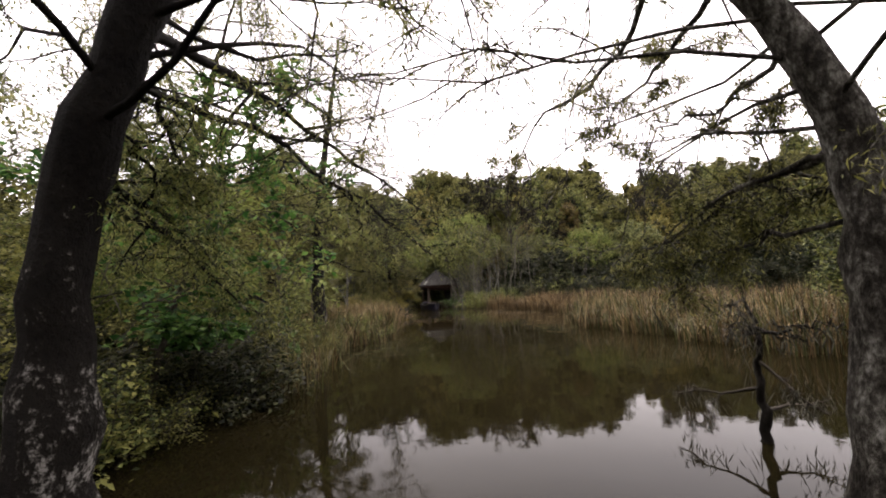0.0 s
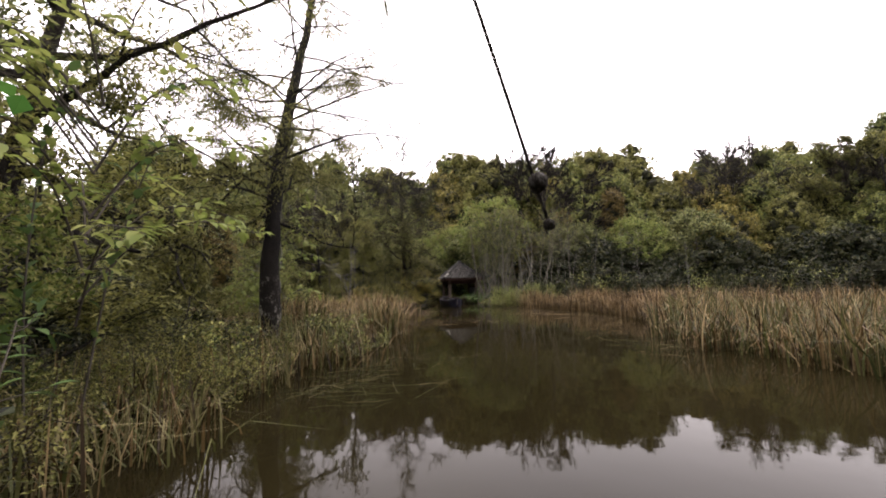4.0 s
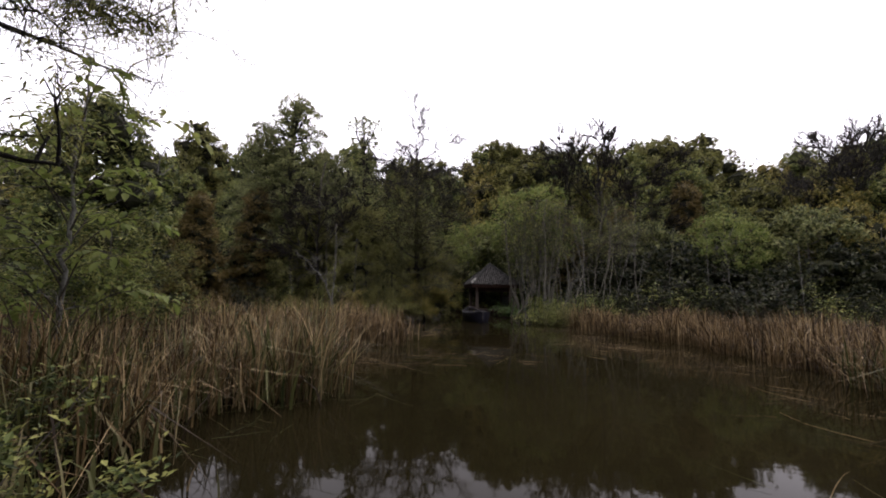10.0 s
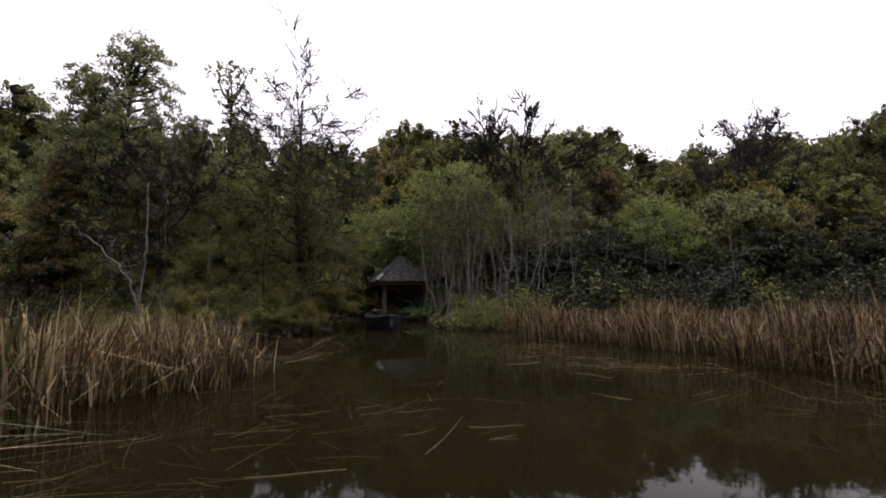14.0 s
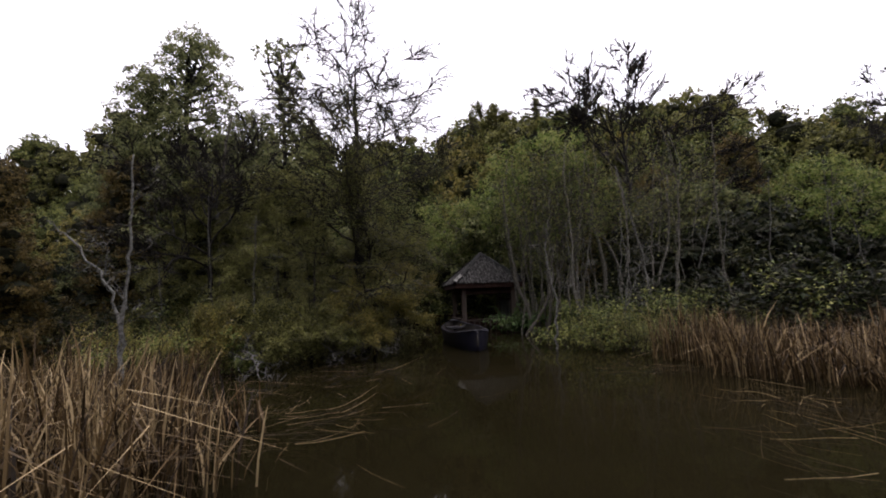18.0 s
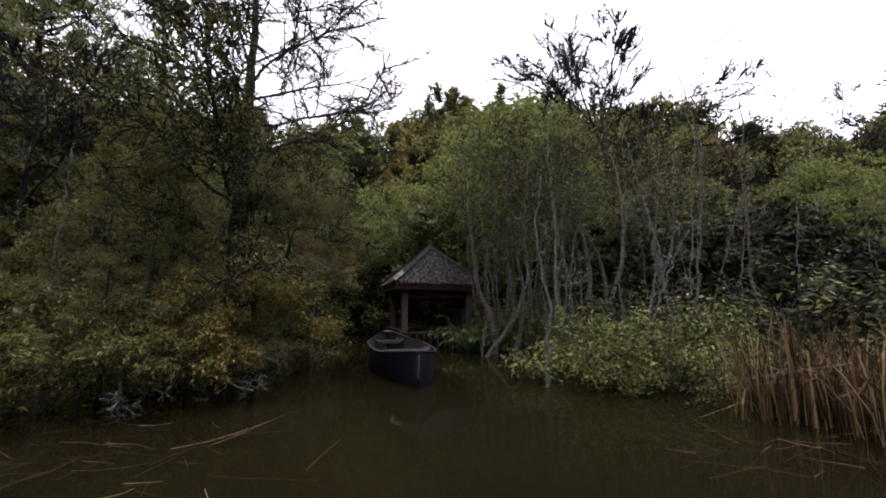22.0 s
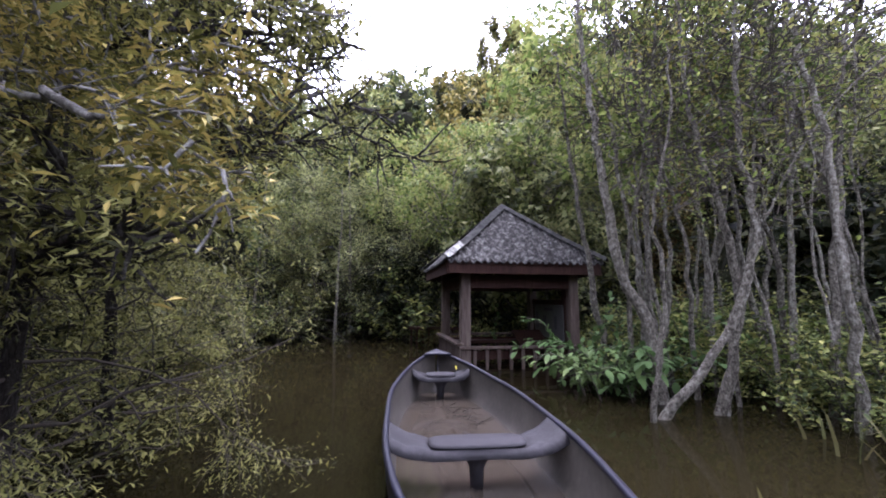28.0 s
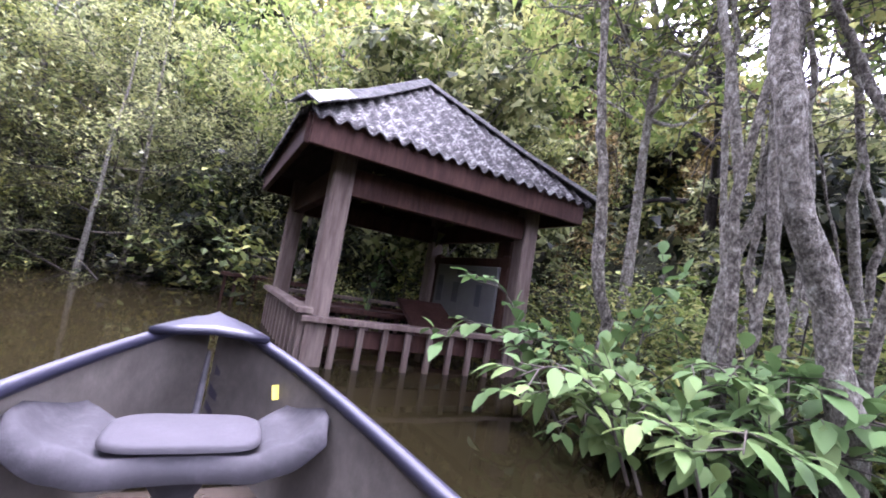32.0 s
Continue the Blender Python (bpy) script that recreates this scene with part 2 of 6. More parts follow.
PAD = rough_mat("pale grey seat pad", [(0.3, (0.02, 0.0188, 0.0206)), (0.7, (0.034, 0.032, 0.0345))], 8, 0.15, 0.78, 60)
YEL = rough_mat("yellow sticker", [(0.3, (0.5, 0.4, 0.04)), (0.7, (0.65, 0.55, 0.1))], 8, 0.02, 0.5)
BILGE = rough_mat("muddy water in the hull", [(0.3, (0.026, 0.021, 0.0155)), (0.7, (0.042, 0.034, 0.026))], 3, 0.03, 0.06, 9)

WATER, n_, l_, p_ = nodes_of("murky brown water")
wv = noise_of(n_, l_, 0.35, 3)
wr = ramp_of(n_, [(0.3, (0.0056, 0.0046, 0.0019)), (0.7, (0.0095, 0.0078, 0.0033))])
l_.new(wv.outputs["Fac"], wr.inputs[0]); l_.new(wr.outputs[0], p_.inputs["Base Color"])
p_.inputs["Roughness"].default_value, p_.inputs["IOR"].default_value, p_.inputs["Specular IOR Level"].default_value = 0.03, 1.33, 0.1
ripple, swell = noise_of(n_, l_, 2.2, 3, 0.5), noise_of(n_, l_, 0.7, 2, 0.5)
wsum = n_.new("ShaderNodeMath"); wsum.operation = "MULTIPLY_ADD"; wsum.inputs[1].default_value = 0.35
l_.new(ripple.outputs["Fac"], wsum.inputs[0]); l_.new(swell.outputs["Fac"], wsum.inputs[2])
wb = n_.new("ShaderNodeBump"); wb.inputs["Strength"].default_value, wb.inputs["Distance"].default_value = 0.1, 0.05
l_.new(wsum.outputs[0], wb.inputs["Height"]); l_.new(wb.outputs[0], p_.inputs["Normal"])


# ---- mesh helpers ----
def mesh_np(name, V, F, mat, smooth=False, inner=0, innermat=None):
    """A mesh from arrays of corners and of faces with three or four corners each."""
    V, F = np.asarray(V, np.float32), np.asarray(F, np.int32)
    me = bpy.data.meshes.new(name)
    me.vertices.add(len(V)); me.vertices.foreach_set("co", V.ravel())
    k = F.shape[1]
    me.loops.add(F.size); me.loops.foreach_set("vertex_index", F.ravel())
    me.polygons.add(len(F)); me.polygons.foreach_set("loop_start", np.arange(0, F.size, k, dtype=np.int32))
    me.polygons.foreach_set("use_smooth", np.full(len(F), smooth))
    me.update(calc_edges=True)
    me.materials.append(mat)
    if inner:
        me.materials.append(innermat)
        slot = np.zeros(len(F), np.int32)
        slot[-inner:] = 1
        me.polygons.foreach_set("material_index", slot)
    return me


def part(name, me, parent, label="", kind=""):
    ob = new(name, me)
    ob.parent = parent
    return tagged(ob, label, kind=kind) if label or kind else ob


def thing(name, label, category, group="", kind=""):
    return tagged(new(name), label, category, group, kind)


def joined(chunks):
    """Arrays of corners and faces joined into one pair."""
    V, F, k = [], [], 0
    for v, f in chunks:
        V.append(v); F.append(f + k); k += len(v)
    return np.concatenate(V), np.concatenate(F)


def tube(P, R, sides=6, closed=True):
    """A tapered tube along points P with radii R."""
    P, R = np.asarray(P, float), np.asarray(R, float)
    T = np.gradient(P, axis=0)
    T /= np.linalg.norm(T, axis=1, keepdims=True) + 1e-9
    ref = np.array([1.0, 0.13, 0.07]) if abs(T[0, 0]) < 0.8 else np.array([0.1, 1.0, 0.1])
    A = np.cross(T, ref); A /= np.linalg.norm(A, axis=1, keepdims=True) + 1e-9
    B = np.cross(T, A)
    ang = np.arange(sides) * 2 * math.pi / sides
    V = P[:, None] + R[:, None, None] * (np.cos(ang)[None, :, None] * A[:, None] + np.sin(ang)[None, :, None] * B[:, None])
    i, j = np.meshgrid(np.arange(len(P) - 1), np.arange(sides), indexing="ij")
    a, b = i * sides + j, i * sides + (j + 1) % sides
    F = np.stack([a, b, b + sides, a + sides], -1).reshape(-1, 4)
    V = V.reshape(-1, 3)
    if closed:
        caps = []
        for base in (0, (len(P) - 1) * sides):
            ids = base + np.arange(sides)
            for q in range(1, sides - 1, 2):
                caps.append([ids[0], ids[q], ids[q + 1], ids[min(q + 2, sides - 1)] if q + 2 < sides else ids[0]])
        caps = [c for c in caps if len(set(c)) == 4]
        if caps:
            F = np.concatenate([F, np.array(caps)])
    return V, F


def box(cx, cy, cz, sx, sy, sz, bevel=0.006):
    """A bevelled block as corners and quads, by its centre and size."""
    b = min(bevel, sx / 3, sy / 3, sz / 3)
    x, y, z = sx / 2, sy / 2, sz / 2
    V, F = [], []
    ring = [(-x + b, -y), (x - b, -y), (x, -y + b), (x, y - b), (x - b, y), (-x + b, y), (-x, y - b), (-x, -y + b)]
    inner = [(-x + b, -y + b), (x - b, -y + b), (x - b, -y + b), (x - b, y - b), (x - b, y - b), (-x + b, y - b), (-x + b, y - b), (-x + b, -y + b)]
    for zz, rr in ((-z, inner), (-z + b, ring), (z - b, ring), (z, inner)):
        V += [(cx + u, cy + v, cz + zz) for u, v in rr]
    for lev in range(3):
        for q in range(8):
            F.append([lev * 8 + q, lev * 8 + (q + 1) % 8, lev * 8 + 8 + (q + 1) % 8, lev * 8 + 8 + q])
    F += [[0, 7, 4, 2], [24, 26, 28, 30]]
    F[-2] = [1, 0, 5, 3]
    return np.array(V, float), np.array(F)


def bent_line(rng, start, way, length, bends=5, wobble=0.12, lift=0.0):
    """Points of a crooked branch; lift bends it up (or down)."""
    P, d = [np.array(start, float)], np.array(way, float) / np.linalg.norm(way)
    for _ in range(bends):
        d = d + rng.normal(0, wobble, 3) + (0, 0, lift)
        d /= np.linalg.norm(d)
        P.append(P[-1] + d * length / bends)
    return np.array(P)


def leaves_at(rng, C, size, droop=0.25, aspect=0.5, spread=0.0, level=0.6, simple=False):
    """A folded four-cornered leaf at each of the places C; simple: three corners, for what stays far off."""
    n = len(C)
    C = C + rng.normal(0, spread, (n, 3)) if spread else C
    az = rng.uniform(0, 2 * math.pi, n)
    a = np.stack([np.cos(az), np.sin(az), -droop + rng.normal(0, 0.45, n)], -1)
    a /= np.linalg.norm(a, axis=1, keepdims=True)
    up = np.stack([rng.normal(0, 1 - level, n), rng.normal(0, 1 - level, n), np.ones(n)], -1)
    b = np.cross(a, up); b /= np.linalg.norm(b, axis=1, keepdims=True) + 1e-9
    u = np.cross(b, a)
    s = size * rng.uniform(0.6, 1.35, n)[:, None]
    if simple:
        V = np.stack([C, C + a * s + b * s * aspect * 0.3, C + a * s * 0.5 - b * s * aspect * 0.8], 1).reshape(-1, 3)
        return V, np.arange(3 * n).reshape(-1, 3)
    mid = C + a * s * 0.45 + u * s * 0.1
    V = np.stack([C, mid + b * s * aspect * 0.5, C + a * s, mid - b * s * aspect * 0.5], 1).reshape(-1, 3)
    return V, np.arange(4 * n).reshape(-1, 4)


# ---- plants ----
def along(P, f):
    """The place at fraction f of a polyline, and its direction there."""
    k = min(int(f * (len(P) - 1)), len(P) - 2)
    g = f * (len(P) - 1) - k
    d = P[k + 1] - P[k]
    return P[k] * (1 - g) + P[k + 1] * g, d / (np.linalg.norm(d) + 1e-9)


def limbs_of(rng, trunk, radius, count, f0, f1, length, rise, shape, sub=5, twig=4, droop=0.0, crook=0.16, fine=True, aim=None, thick=1.0):
    """Limbs and twigs on a trunk line: tubes for the wood, and the places where leaves sit."""
    wood, seats = [], []
    for i in range(count):
        f = f0 + (f1 - f0) * (i + rng.uniform(0.1, 0.9)) / count
        o, d = along(trunk, min(f, 0.995))
        az = i * 2.4 + rng.uniform(-0.5, 0.5) if aim is None else aim[0] + rng.uniform(-1, 1) * aim[1]
        el = rise + rng.normal(0, 0.15)
        L = length * shape((f - f0) / (f1 - f0)) * rng.uniform(0.75, 1.2)
        way = np.array([math.cos(az) * math.cos(el), math.sin(az) * math.cos(el), math.sin(el)])
        P = bent_line(rng, o, way, L, 5, crook, droop)
        r = radius * (1 - f) * 0.5 + radius * 0.1
        wood.append(tube(P, np.linspace(r, r * 0.25, len(P)), 5, False))
        for s in range(sub):
            g = rng.uniform(0.25, 1.0)
            q, e = along(P, min(g, 0.99))
            w2 = e + rng.normal(0, 0.6, 3)
            Q = bent_line(rng, q, w2, L * rng.uniform(0.25, 0.45), 4, crook * 1.2, droop)
            wood.append(tube(Q, np.linspace(max(r * 0.35, 0.006 * thick), max(r * 0.1, 0.003 * thick), len(Q)), 3, False))
            seats.append(Q[1:])
            for _ in range(twig):
                h, e2 = along(Q, rng.uniform(0.2, 0.99))
                S = bent_line(rng, h, e2 + rng.normal(0, 0.7, 3), L * rng.uniform(0.1, 0.22), 3, 0.2, droop)
                if fine:
                    wood.append(tube(S, np.linspace(max(r * 0.16, 0.004 * thick), max(r * 0.05, 0.0018 * thick), len(S)), 3, False))
                seats.append(S)
    return wood, np.concatenate(seats)


def trunk_line(rng, height, lean=(0, 0), crook=0.05, bends=9, start=-0.6):
    z = np.linspace(start, height, bends + 1)
    f = np.clip(z / height, 0, 1)
    off = np.cumsum(rng.normal(0, crook, (bends + 1, 2)), 0) * f[:, None]
    return np.stack([lean[0] * f + off[:, 0], lean[1] * f + off[:, 1], z], -1)


def smooth_line(pts, n):
    """A smooth line of n points through the given ones."""
    pts = np.asarray(pts, float)
    t = np.concatenate([[0], np.cumsum(np.linalg.norm(np.diff(pts, axis=0), axis=1))])
    u = np.linspace(0, t[-1], n)
    out = np.stack([np.interp(u, t, pts[:, k]) for k in range(3)], -1)
    for _ in range(2):
        out[1:-1] = (out[:-2] + 2 * out[1:-1] + out[2:]) / 4
    return out


def make_tree(name, label, category, seed, height, radius, leafmat, bark, count=14, f0=0.3, reach=0.38, rise=0.5, leaf=0.13, per=6,
              spread=0.18, shape=None, sub=5, twig=4, droop=0.0, lean=(0, 0), crook=0.05, aspect=0.5, flare=1.5, level=0.5, hang=0.25, group="woodland trees",
              line=None, limbs=(), fine=False, simple=True, tip=0.12, aim=None, moss=0, sides=8, f1=0.98, thin=1.0, below=None, crooked=0.16, thick=1.0):
    rng = np.random.default_rng(seed)
    shape = shape or (lambda f: 0.55 + 0.8 * math.sin(math.pi * min(1, f * 0.9 + 0.1)) * (1 - 0.4 * f))
    T = trunk_line(rng, height, lean, crook) if line is None else smooth_line(line, 26)
    z = np.linspace(0, 1, len(T))
    R = radius * (1 - (1 - tip) * z) * (1 + (flare - 1) * np.exp(-z * 12))
    if line is not None:
        R = R * (1 + 0.07 * rng.normal(0, 1, len(R)))
        T = T + rng.normal(0, 0.014, T.shape)
    wood, seats = limbs_of(rng, T, radius * thin, count, f0, f1, height * reach, rise, shape, sub, twig, droop, crooked, fine=fine, aim=aim, thick=thick)
    root = thing(name, label, category, group)
    part("trunk", mesh_np("trunk", *tube(T, R, sides), bark, True), root)
    part("limb", mesh_np("limb", *joined(wood), bark if radius > 0.1 or bark == WHITELICHEN else TWIG, True), root, "spreading limbs and fine twigs", "stuff")
    for pts, r in limbs:
        L = smooth_line(pts, 12) + rng.normal(0, 0.02, (12, 3))
        k_len = float(np.linalg.norm(L[-1] - L[0]))
        w2, s2 = limbs_of(rng, L, r * 1.1, 9, 0.25, 1.0, k_len * 0.32, -0.1, lambda f: 1.1 - 0.5 * f, 3, 3, -0.03, 0.22, fine=True)
        part("limb", mesh_np("limb", *joined([tube(L, np.linspace(r, r * 0.22, 12), 7)] + w2), bark, True), root, "", "stuff")
        seats = np.concatenate([seats, s2[rng.random(len(s2)) < 0.7 * k_len]])
    if per > 0:
        if below is not None:
            seats = seats[seats[:, 2] < below + rng.normal(0, 0.6, len(seats))]
        n = int(len(seats) * per)
        C = seats[rng.integers(0, len(seats), n)]
        part("crown", mesh_np("crown", *leaves_at(rng, C, leaf, hang, aspect, spread, level, simple), leafmat), root, "", "stuff")
    if moss:
        C = seats[rng.integers(0, len(seats), moss)]
        out = []
        for c in C:
            L = rng.uniform(0.12, 0.5)
            m = 14
            p = c + np.stack([rng.normal(0, 0.025, m), rng.normal(0, 0.03, m), -rng.uniform(0, L, m)], -1)
            out.append(leaves_at(rng, p, L * 0.4, 2.5, 0.035, 0.0, 0.3))
        part("moss", mesh_np("moss", *joined(out), MOSS), root, "grey-green hanging moss", "stuff")
    return root


def make_shrub(name, label, seed, height, spread, leafmat, stems=16, leaf=0.09, per=6.5, bark=None, aspect=0.5, group="waterside shrubs", simple=False):
    rng = np.random.default_rng(seed)
    wood, seats = [], []
    for i in range(stems):
        az, tilt = rng.uniform(0, 6.28), rng.uniform(0.05, 1.0)
        way = (math.cos(az) * tilt, math.sin(az) * tilt, 1.0 - 0.3 * tilt)
        P = bent_line(rng, (math.cos(az) * spread * 0.2, math.sin(az) * spread * 0.2, -0.35), way, height * rng.uniform(0.7, 1.2) + 0.3, 6, 0.14, -0.04)
        wood.append(tube(P, np.linspace(0.018, 0.005, len(P)), 3, False))
        for _ in range(6):
            q, e = along(P, rng.uniform(0.3, 0.99))
            Q = bent_line(rng, q, e + rng.normal(0, 0.7, 3), height * rng.uniform(0.18, 0.4), 4, 0.2, -0.03)
            wood.append(tube(Q, np.linspace(0.007, 0.003, len(Q)), 3, False))
            seats.append(Q)
    seats = np.concatenate(seats)
    seats = seats[seats[:, 2] > 0.03]
    root = thing(name, label, "shrub", group)
    part("stem", mesh_np("stem", *joined(wood), bark or TWIG, True), root, "", "stuff")
    C = seats[rng.integers(0, len(seats), int(len(seats) * per))]
    part("foliage", mesh_np("foliage", *leaves_at(rng, C, leaf, 0.2, aspect, 0.09, 0.5, simple), leafmat), root, "", "stuff")
    return root


def set_at(ob, x, y, z=0.0, turn=0.0, size=1.0, tip=(0, 0)):
    ob.matrix_basis = Matrix.LocRotScale((x, y, z), Euler((radians(tip[0]), radians(tip[1]), radians(turn))), (size, size, size))
    return ob


def copy_at(ob, x, y, z=0.0, turn=0.0, size=1.0, stretch=1.0):
    base = ob.scale[0]
    return copy_thing(ob, Matrix.LocRotScale((x, y, z), Euler((0, 0, radians(turn))), (size / base, size / base, size * stretch / base)))


# ---- water and ground ----
def bed_height(x, y):
    """The swamp's bed: under water along the channel, banks at the sides, slopes far off."""
    far = np.maximum(0, np.hypot(x * 0.9, (y - 12)) - 26)
    return -0.55 + 0.05 * np.sin(x * 0.7) * np.cos(y * 0.5) + np.minimum(far * 0.42, 7.5 + far * 0.02) + 0.02 * np.sin(x * 2.3 + y)


g1 = np.concatenate([np.linspace(-900, -70, 9), np.linspace(-60, 60, 61), np.linspace(70, 900, 9)])
gx, gy = np.meshgrid(g1, g1 + 12, indexing="ij")
gv = np.stack([gx, gy, bed_height(gx, gy)], -1).reshape(-1, 3)
gi, gj = np.meshgrid(np.arange(len(g1) - 1), np.arange(len(g1) - 1), indexing="ij")
ga = gi * len(g1) + gj
gf = np.stack([ga, ga + len(g1), ga + len(g1) + 1, ga + 1], -1).reshape(-1, 4)
tagged(new("ground", mesh_np("ground", gv, gf, MUD, True)), "muddy swamp bed rising to wooded banks", "ground", kind="structure")
wx = np.array([[-120, -110, 0], [120, -110, 0], [120, 130, 0], [-120, 130, 0]], float)
tagged(new("water", mesh_np("water", wx, [[0, 1, 2, 3]], WATER)), "still murky brown swamp water", "water", kind="structure")

# ---- the kiosk ----
KX, KY, KTURN, EAVE, PEAK, HALF = -1.32, 26.9, 25.0, 1.59, 2.66, 1.2
POST = 0.86
kiosk = thing("kiosk", "open timber kiosk with a hipped corrugated roof in flood water", "kiosk")


def corrugated(half, rise, pitch=0.109, amp=0.021):
    """One triangular roof slope, its waves running up the slope; eave along x at y = -half, top at the middle."""
    xs = np.linspace(-half, half, int(2 * half / pitch * 8) + 1)
    V, F = [], []
    for x in xs:
        w = amp * math.cos(2 * math.pi * x / pitch)
        top = abs(x)
        for y in (-half - 0.06, -half, -(half + top) / 2, -top):
            z = rise * (1 + y / half)
            V.append((x, y, z + w + 0.02))
    n = len(V)
    V += [(a, b, c - 0.008) for a, b, c in V]
    k = 4
    for i in range(len(xs) - 1):
        for j in range(3):
            a = i * k + j
            F += [[a, a + k, a + k + 1, a + 1], [n + a, n + a + 1, n + a + k + 1, n + a + k]]
        a = i * k
        F.append([a, n + a, n + a + k, a + k])
    return np.array(V), np.array(F)


slope = mesh_np("roof_sheet", *corrugated(HALF, PEAK - EAVE), SHEET, True)
soffit = mesh_np("ceiling_board", np.array([(-HALF, -HALF, -0.03), (HALF, -HALF, -0.03), (0.02, 0, PEAK - EAVE - 0.03), (-0.02, 0, PEAK - EAVE - 0.03)]), [[0, 3, 2, 1]], UNDER)
fascia = mesh_np("fascia", *box(0, -HALF + 0.02, -0.1, 2 * HALF - 0.05, 0.045, 0.2), TIMBER)
beam = mesh_np("beam", *box(0, -POST, -0.3, 2 * POST + 0.02, 0.09, 0.2), TIMBER)
hip_pts = [(-HALF - 0.05, -HALF - 0.05, 0.0), (-HALF * 0.66, -HALF * 0.66, (PEAK - EAVE) * 0.34), (-HALF * 0.33, -HALF * 0.33, (PEAK - EAVE) * 0.67), (0, 0, PEAK - EAVE)]
hv, hf = [], []
for i, (a, b, c) in enumerate(hip_pts):
    wd = 0.1
    hv += [(a - wd * 0.7, b + wd * 0.7, c + 0.012), (a, b, c + 0.075), (a + wd * 0.7, b - wd * 0.7, c + 0.012), (a - wd * 0.7, b + wd * 0.7, c + 0.004), (a, b, c + 0.06), (a + wd * 0.7, b - wd * 0.7, c + 0.004)]
for i in range(3):
    q = i * 6
    hf += [[q, q + 1, q + 7, q + 6], [q + 1, q + 2, q + 8, q + 7], [q + 3, q + 9, q + 10, q + 4], [q + 4, q + 10, q + 11, q + 5], [q, q + 6, q + 9, q + 3], [q + 2, q + 5, q + 11, q + 8]]
hf += [[0, 3, 4, 1], [1, 4, 5, 2]]
hipcap = mesh_np("hip_cap", np.array(hv), np.array(hf), CAP, False)
patch = np.array(hv[:12]) + (0, 0, 0.006)
patch[6:] = patch[:6] + (patch[6:] - patch[:6]) * 0.62
crust = mesh_np("lichen_patch", patch, np.array(hf[:6] + [[0, 3, 4, 1], [1, 4, 5, 2], [6, 7, 10, 9], [7, 8, 11, 10]]), CRUST, False)
postmesh = mesh_np("post", *box(-POST, -POST, -(EAVE + 0.7) / 2 - 0.05, 0.15, 0.15, EAVE + 0.7, 0.012), POSTWOOD)
for k in range(4):
    for nm, me in (("roof_sheet", slope), ("ceiling_board", soffit), ("fascia", fascia), ("beam", beam), ("hip_cap", hipcap), ("post", postmesh)):
        ob = part(nm, me, kiosk)
        ob.matrix_basis = pose(0, 0, EAVE, 0, 0, 90 * k)
part("lichen_patch", crust, kiosk, "white lichen crust on the hip cap's foot").matrix_basis = pose(0, 0, EAVE)
floor_me = mesh_np("deck", *box(0, 0, -0.32, 2 * POST + 0.3, 2 * POST + 0.3, 0.06), TIMBER)
part("deck", floor_me, kiosk, "submerged plank deck")
# Railings: the front one faces the channel, others close the left and the far side.
rail_top = mesh_np("rail", *box(0, -POST - 0.1, 0.32, 2 * POST + 0.24, 0.11, 0.04), POSTWOOD)
rail_low = mesh_np("lower_board", *box(0, -POST - 0.03, 0.2, 2 * POST + 0.05, 0.03, 0.13), TIMBER)
baluster = mesh_np("baluster", *box(0, -POST - 0.1, 0.02, 0.045, 0.03, 0.6, 0.004), POSTWOOD)
for side in (0, 2, 3):
    for nm, me in (("rail", rail_top), ("lower_board", rail_low)):
        part(nm, me, kiosk).matrix_basis = pose(0, 0, 0 if side == 0 else 0.05, 0, 0, 90 * side)
    for i in range(11):
        part("baluster", baluster, kiosk).matrix_basis = pose(0, 0, 0, 0, 0, 90 * side) @ pose(-POST - 0.06 + i * (2 * POST + 0.12) / 10, 0, 0)
bench = mesh_np("bench_seat", *box(0, POST - 0.2, 0.26, 2 * POST - 0.2, 0.3, 0.05), TIMBER)
part("bench_seat", bench, kiosk, "wide plank bench along the far rail")
slant = part("slanted_panel", mesh_np("slanted_panel", *box(0, 0, 0, 0.75, 0.55, 0.05), TIMBER), kiosk, "slanted reading board under the display")
slant.matrix_basis = pose(POST - 0.3, 0.1, 0.3, 0, -25, 90)
# The display on the side away from the channel.
part("display_frame", mesh_np("display_frame", *joined([box(POST, 0, 0.98, 0.06, 2 * POST - 0.2, 0.09), box(POST, 0, 0.33, 0.06, 2 * POST - 0.2, 0.07), box(POST, -POST + 0.2, 0.6, 0.07, 0.09, 0.9), box(POST, POST - 0.2, 0.6, 0.07, 0.09, 0.9)]), TIMBER), kiosk)
part("display_frame", mesh_np("display_board", *box(POST + 0.02, -POST + 0.3, 0.7, 0.04, 0.2, 1.1), TIMBER), kiosk)
board = part("display_panel", mesh_np("display_panel", *box(POST - 0.02, 0.05, 0.65, 0.03, 1.25, 0.58), PANEL), kiosk, "faded grey display panel behind plastic")
part("title_bar", mesh_np("title_bar", *box(POST - 0.038, -0.02, 0.86, 0.004, 0.36, 0.05, 0.001), INK), board)
part("print_block", mesh_np("print_block", *box(POST - 0.038, -0.3, 0.64, 0.004, 0.1, 0.22, 0.001), INK), board)
part("print_block", mesh_np("print_block", *box(POST - 0.038, 0.15, 0.64, 0.004, 0.12, 0.22, 0.001), INK), board)
part("print_block", mesh_np("print_block", *box(POST - 0.038, 0.5, 0.66, 0.004, 0.13, 0.3, 0.001), INK), board)
kiosk.matrix_basis = pose(KX, KY, 0, 0, 0, KTURN)

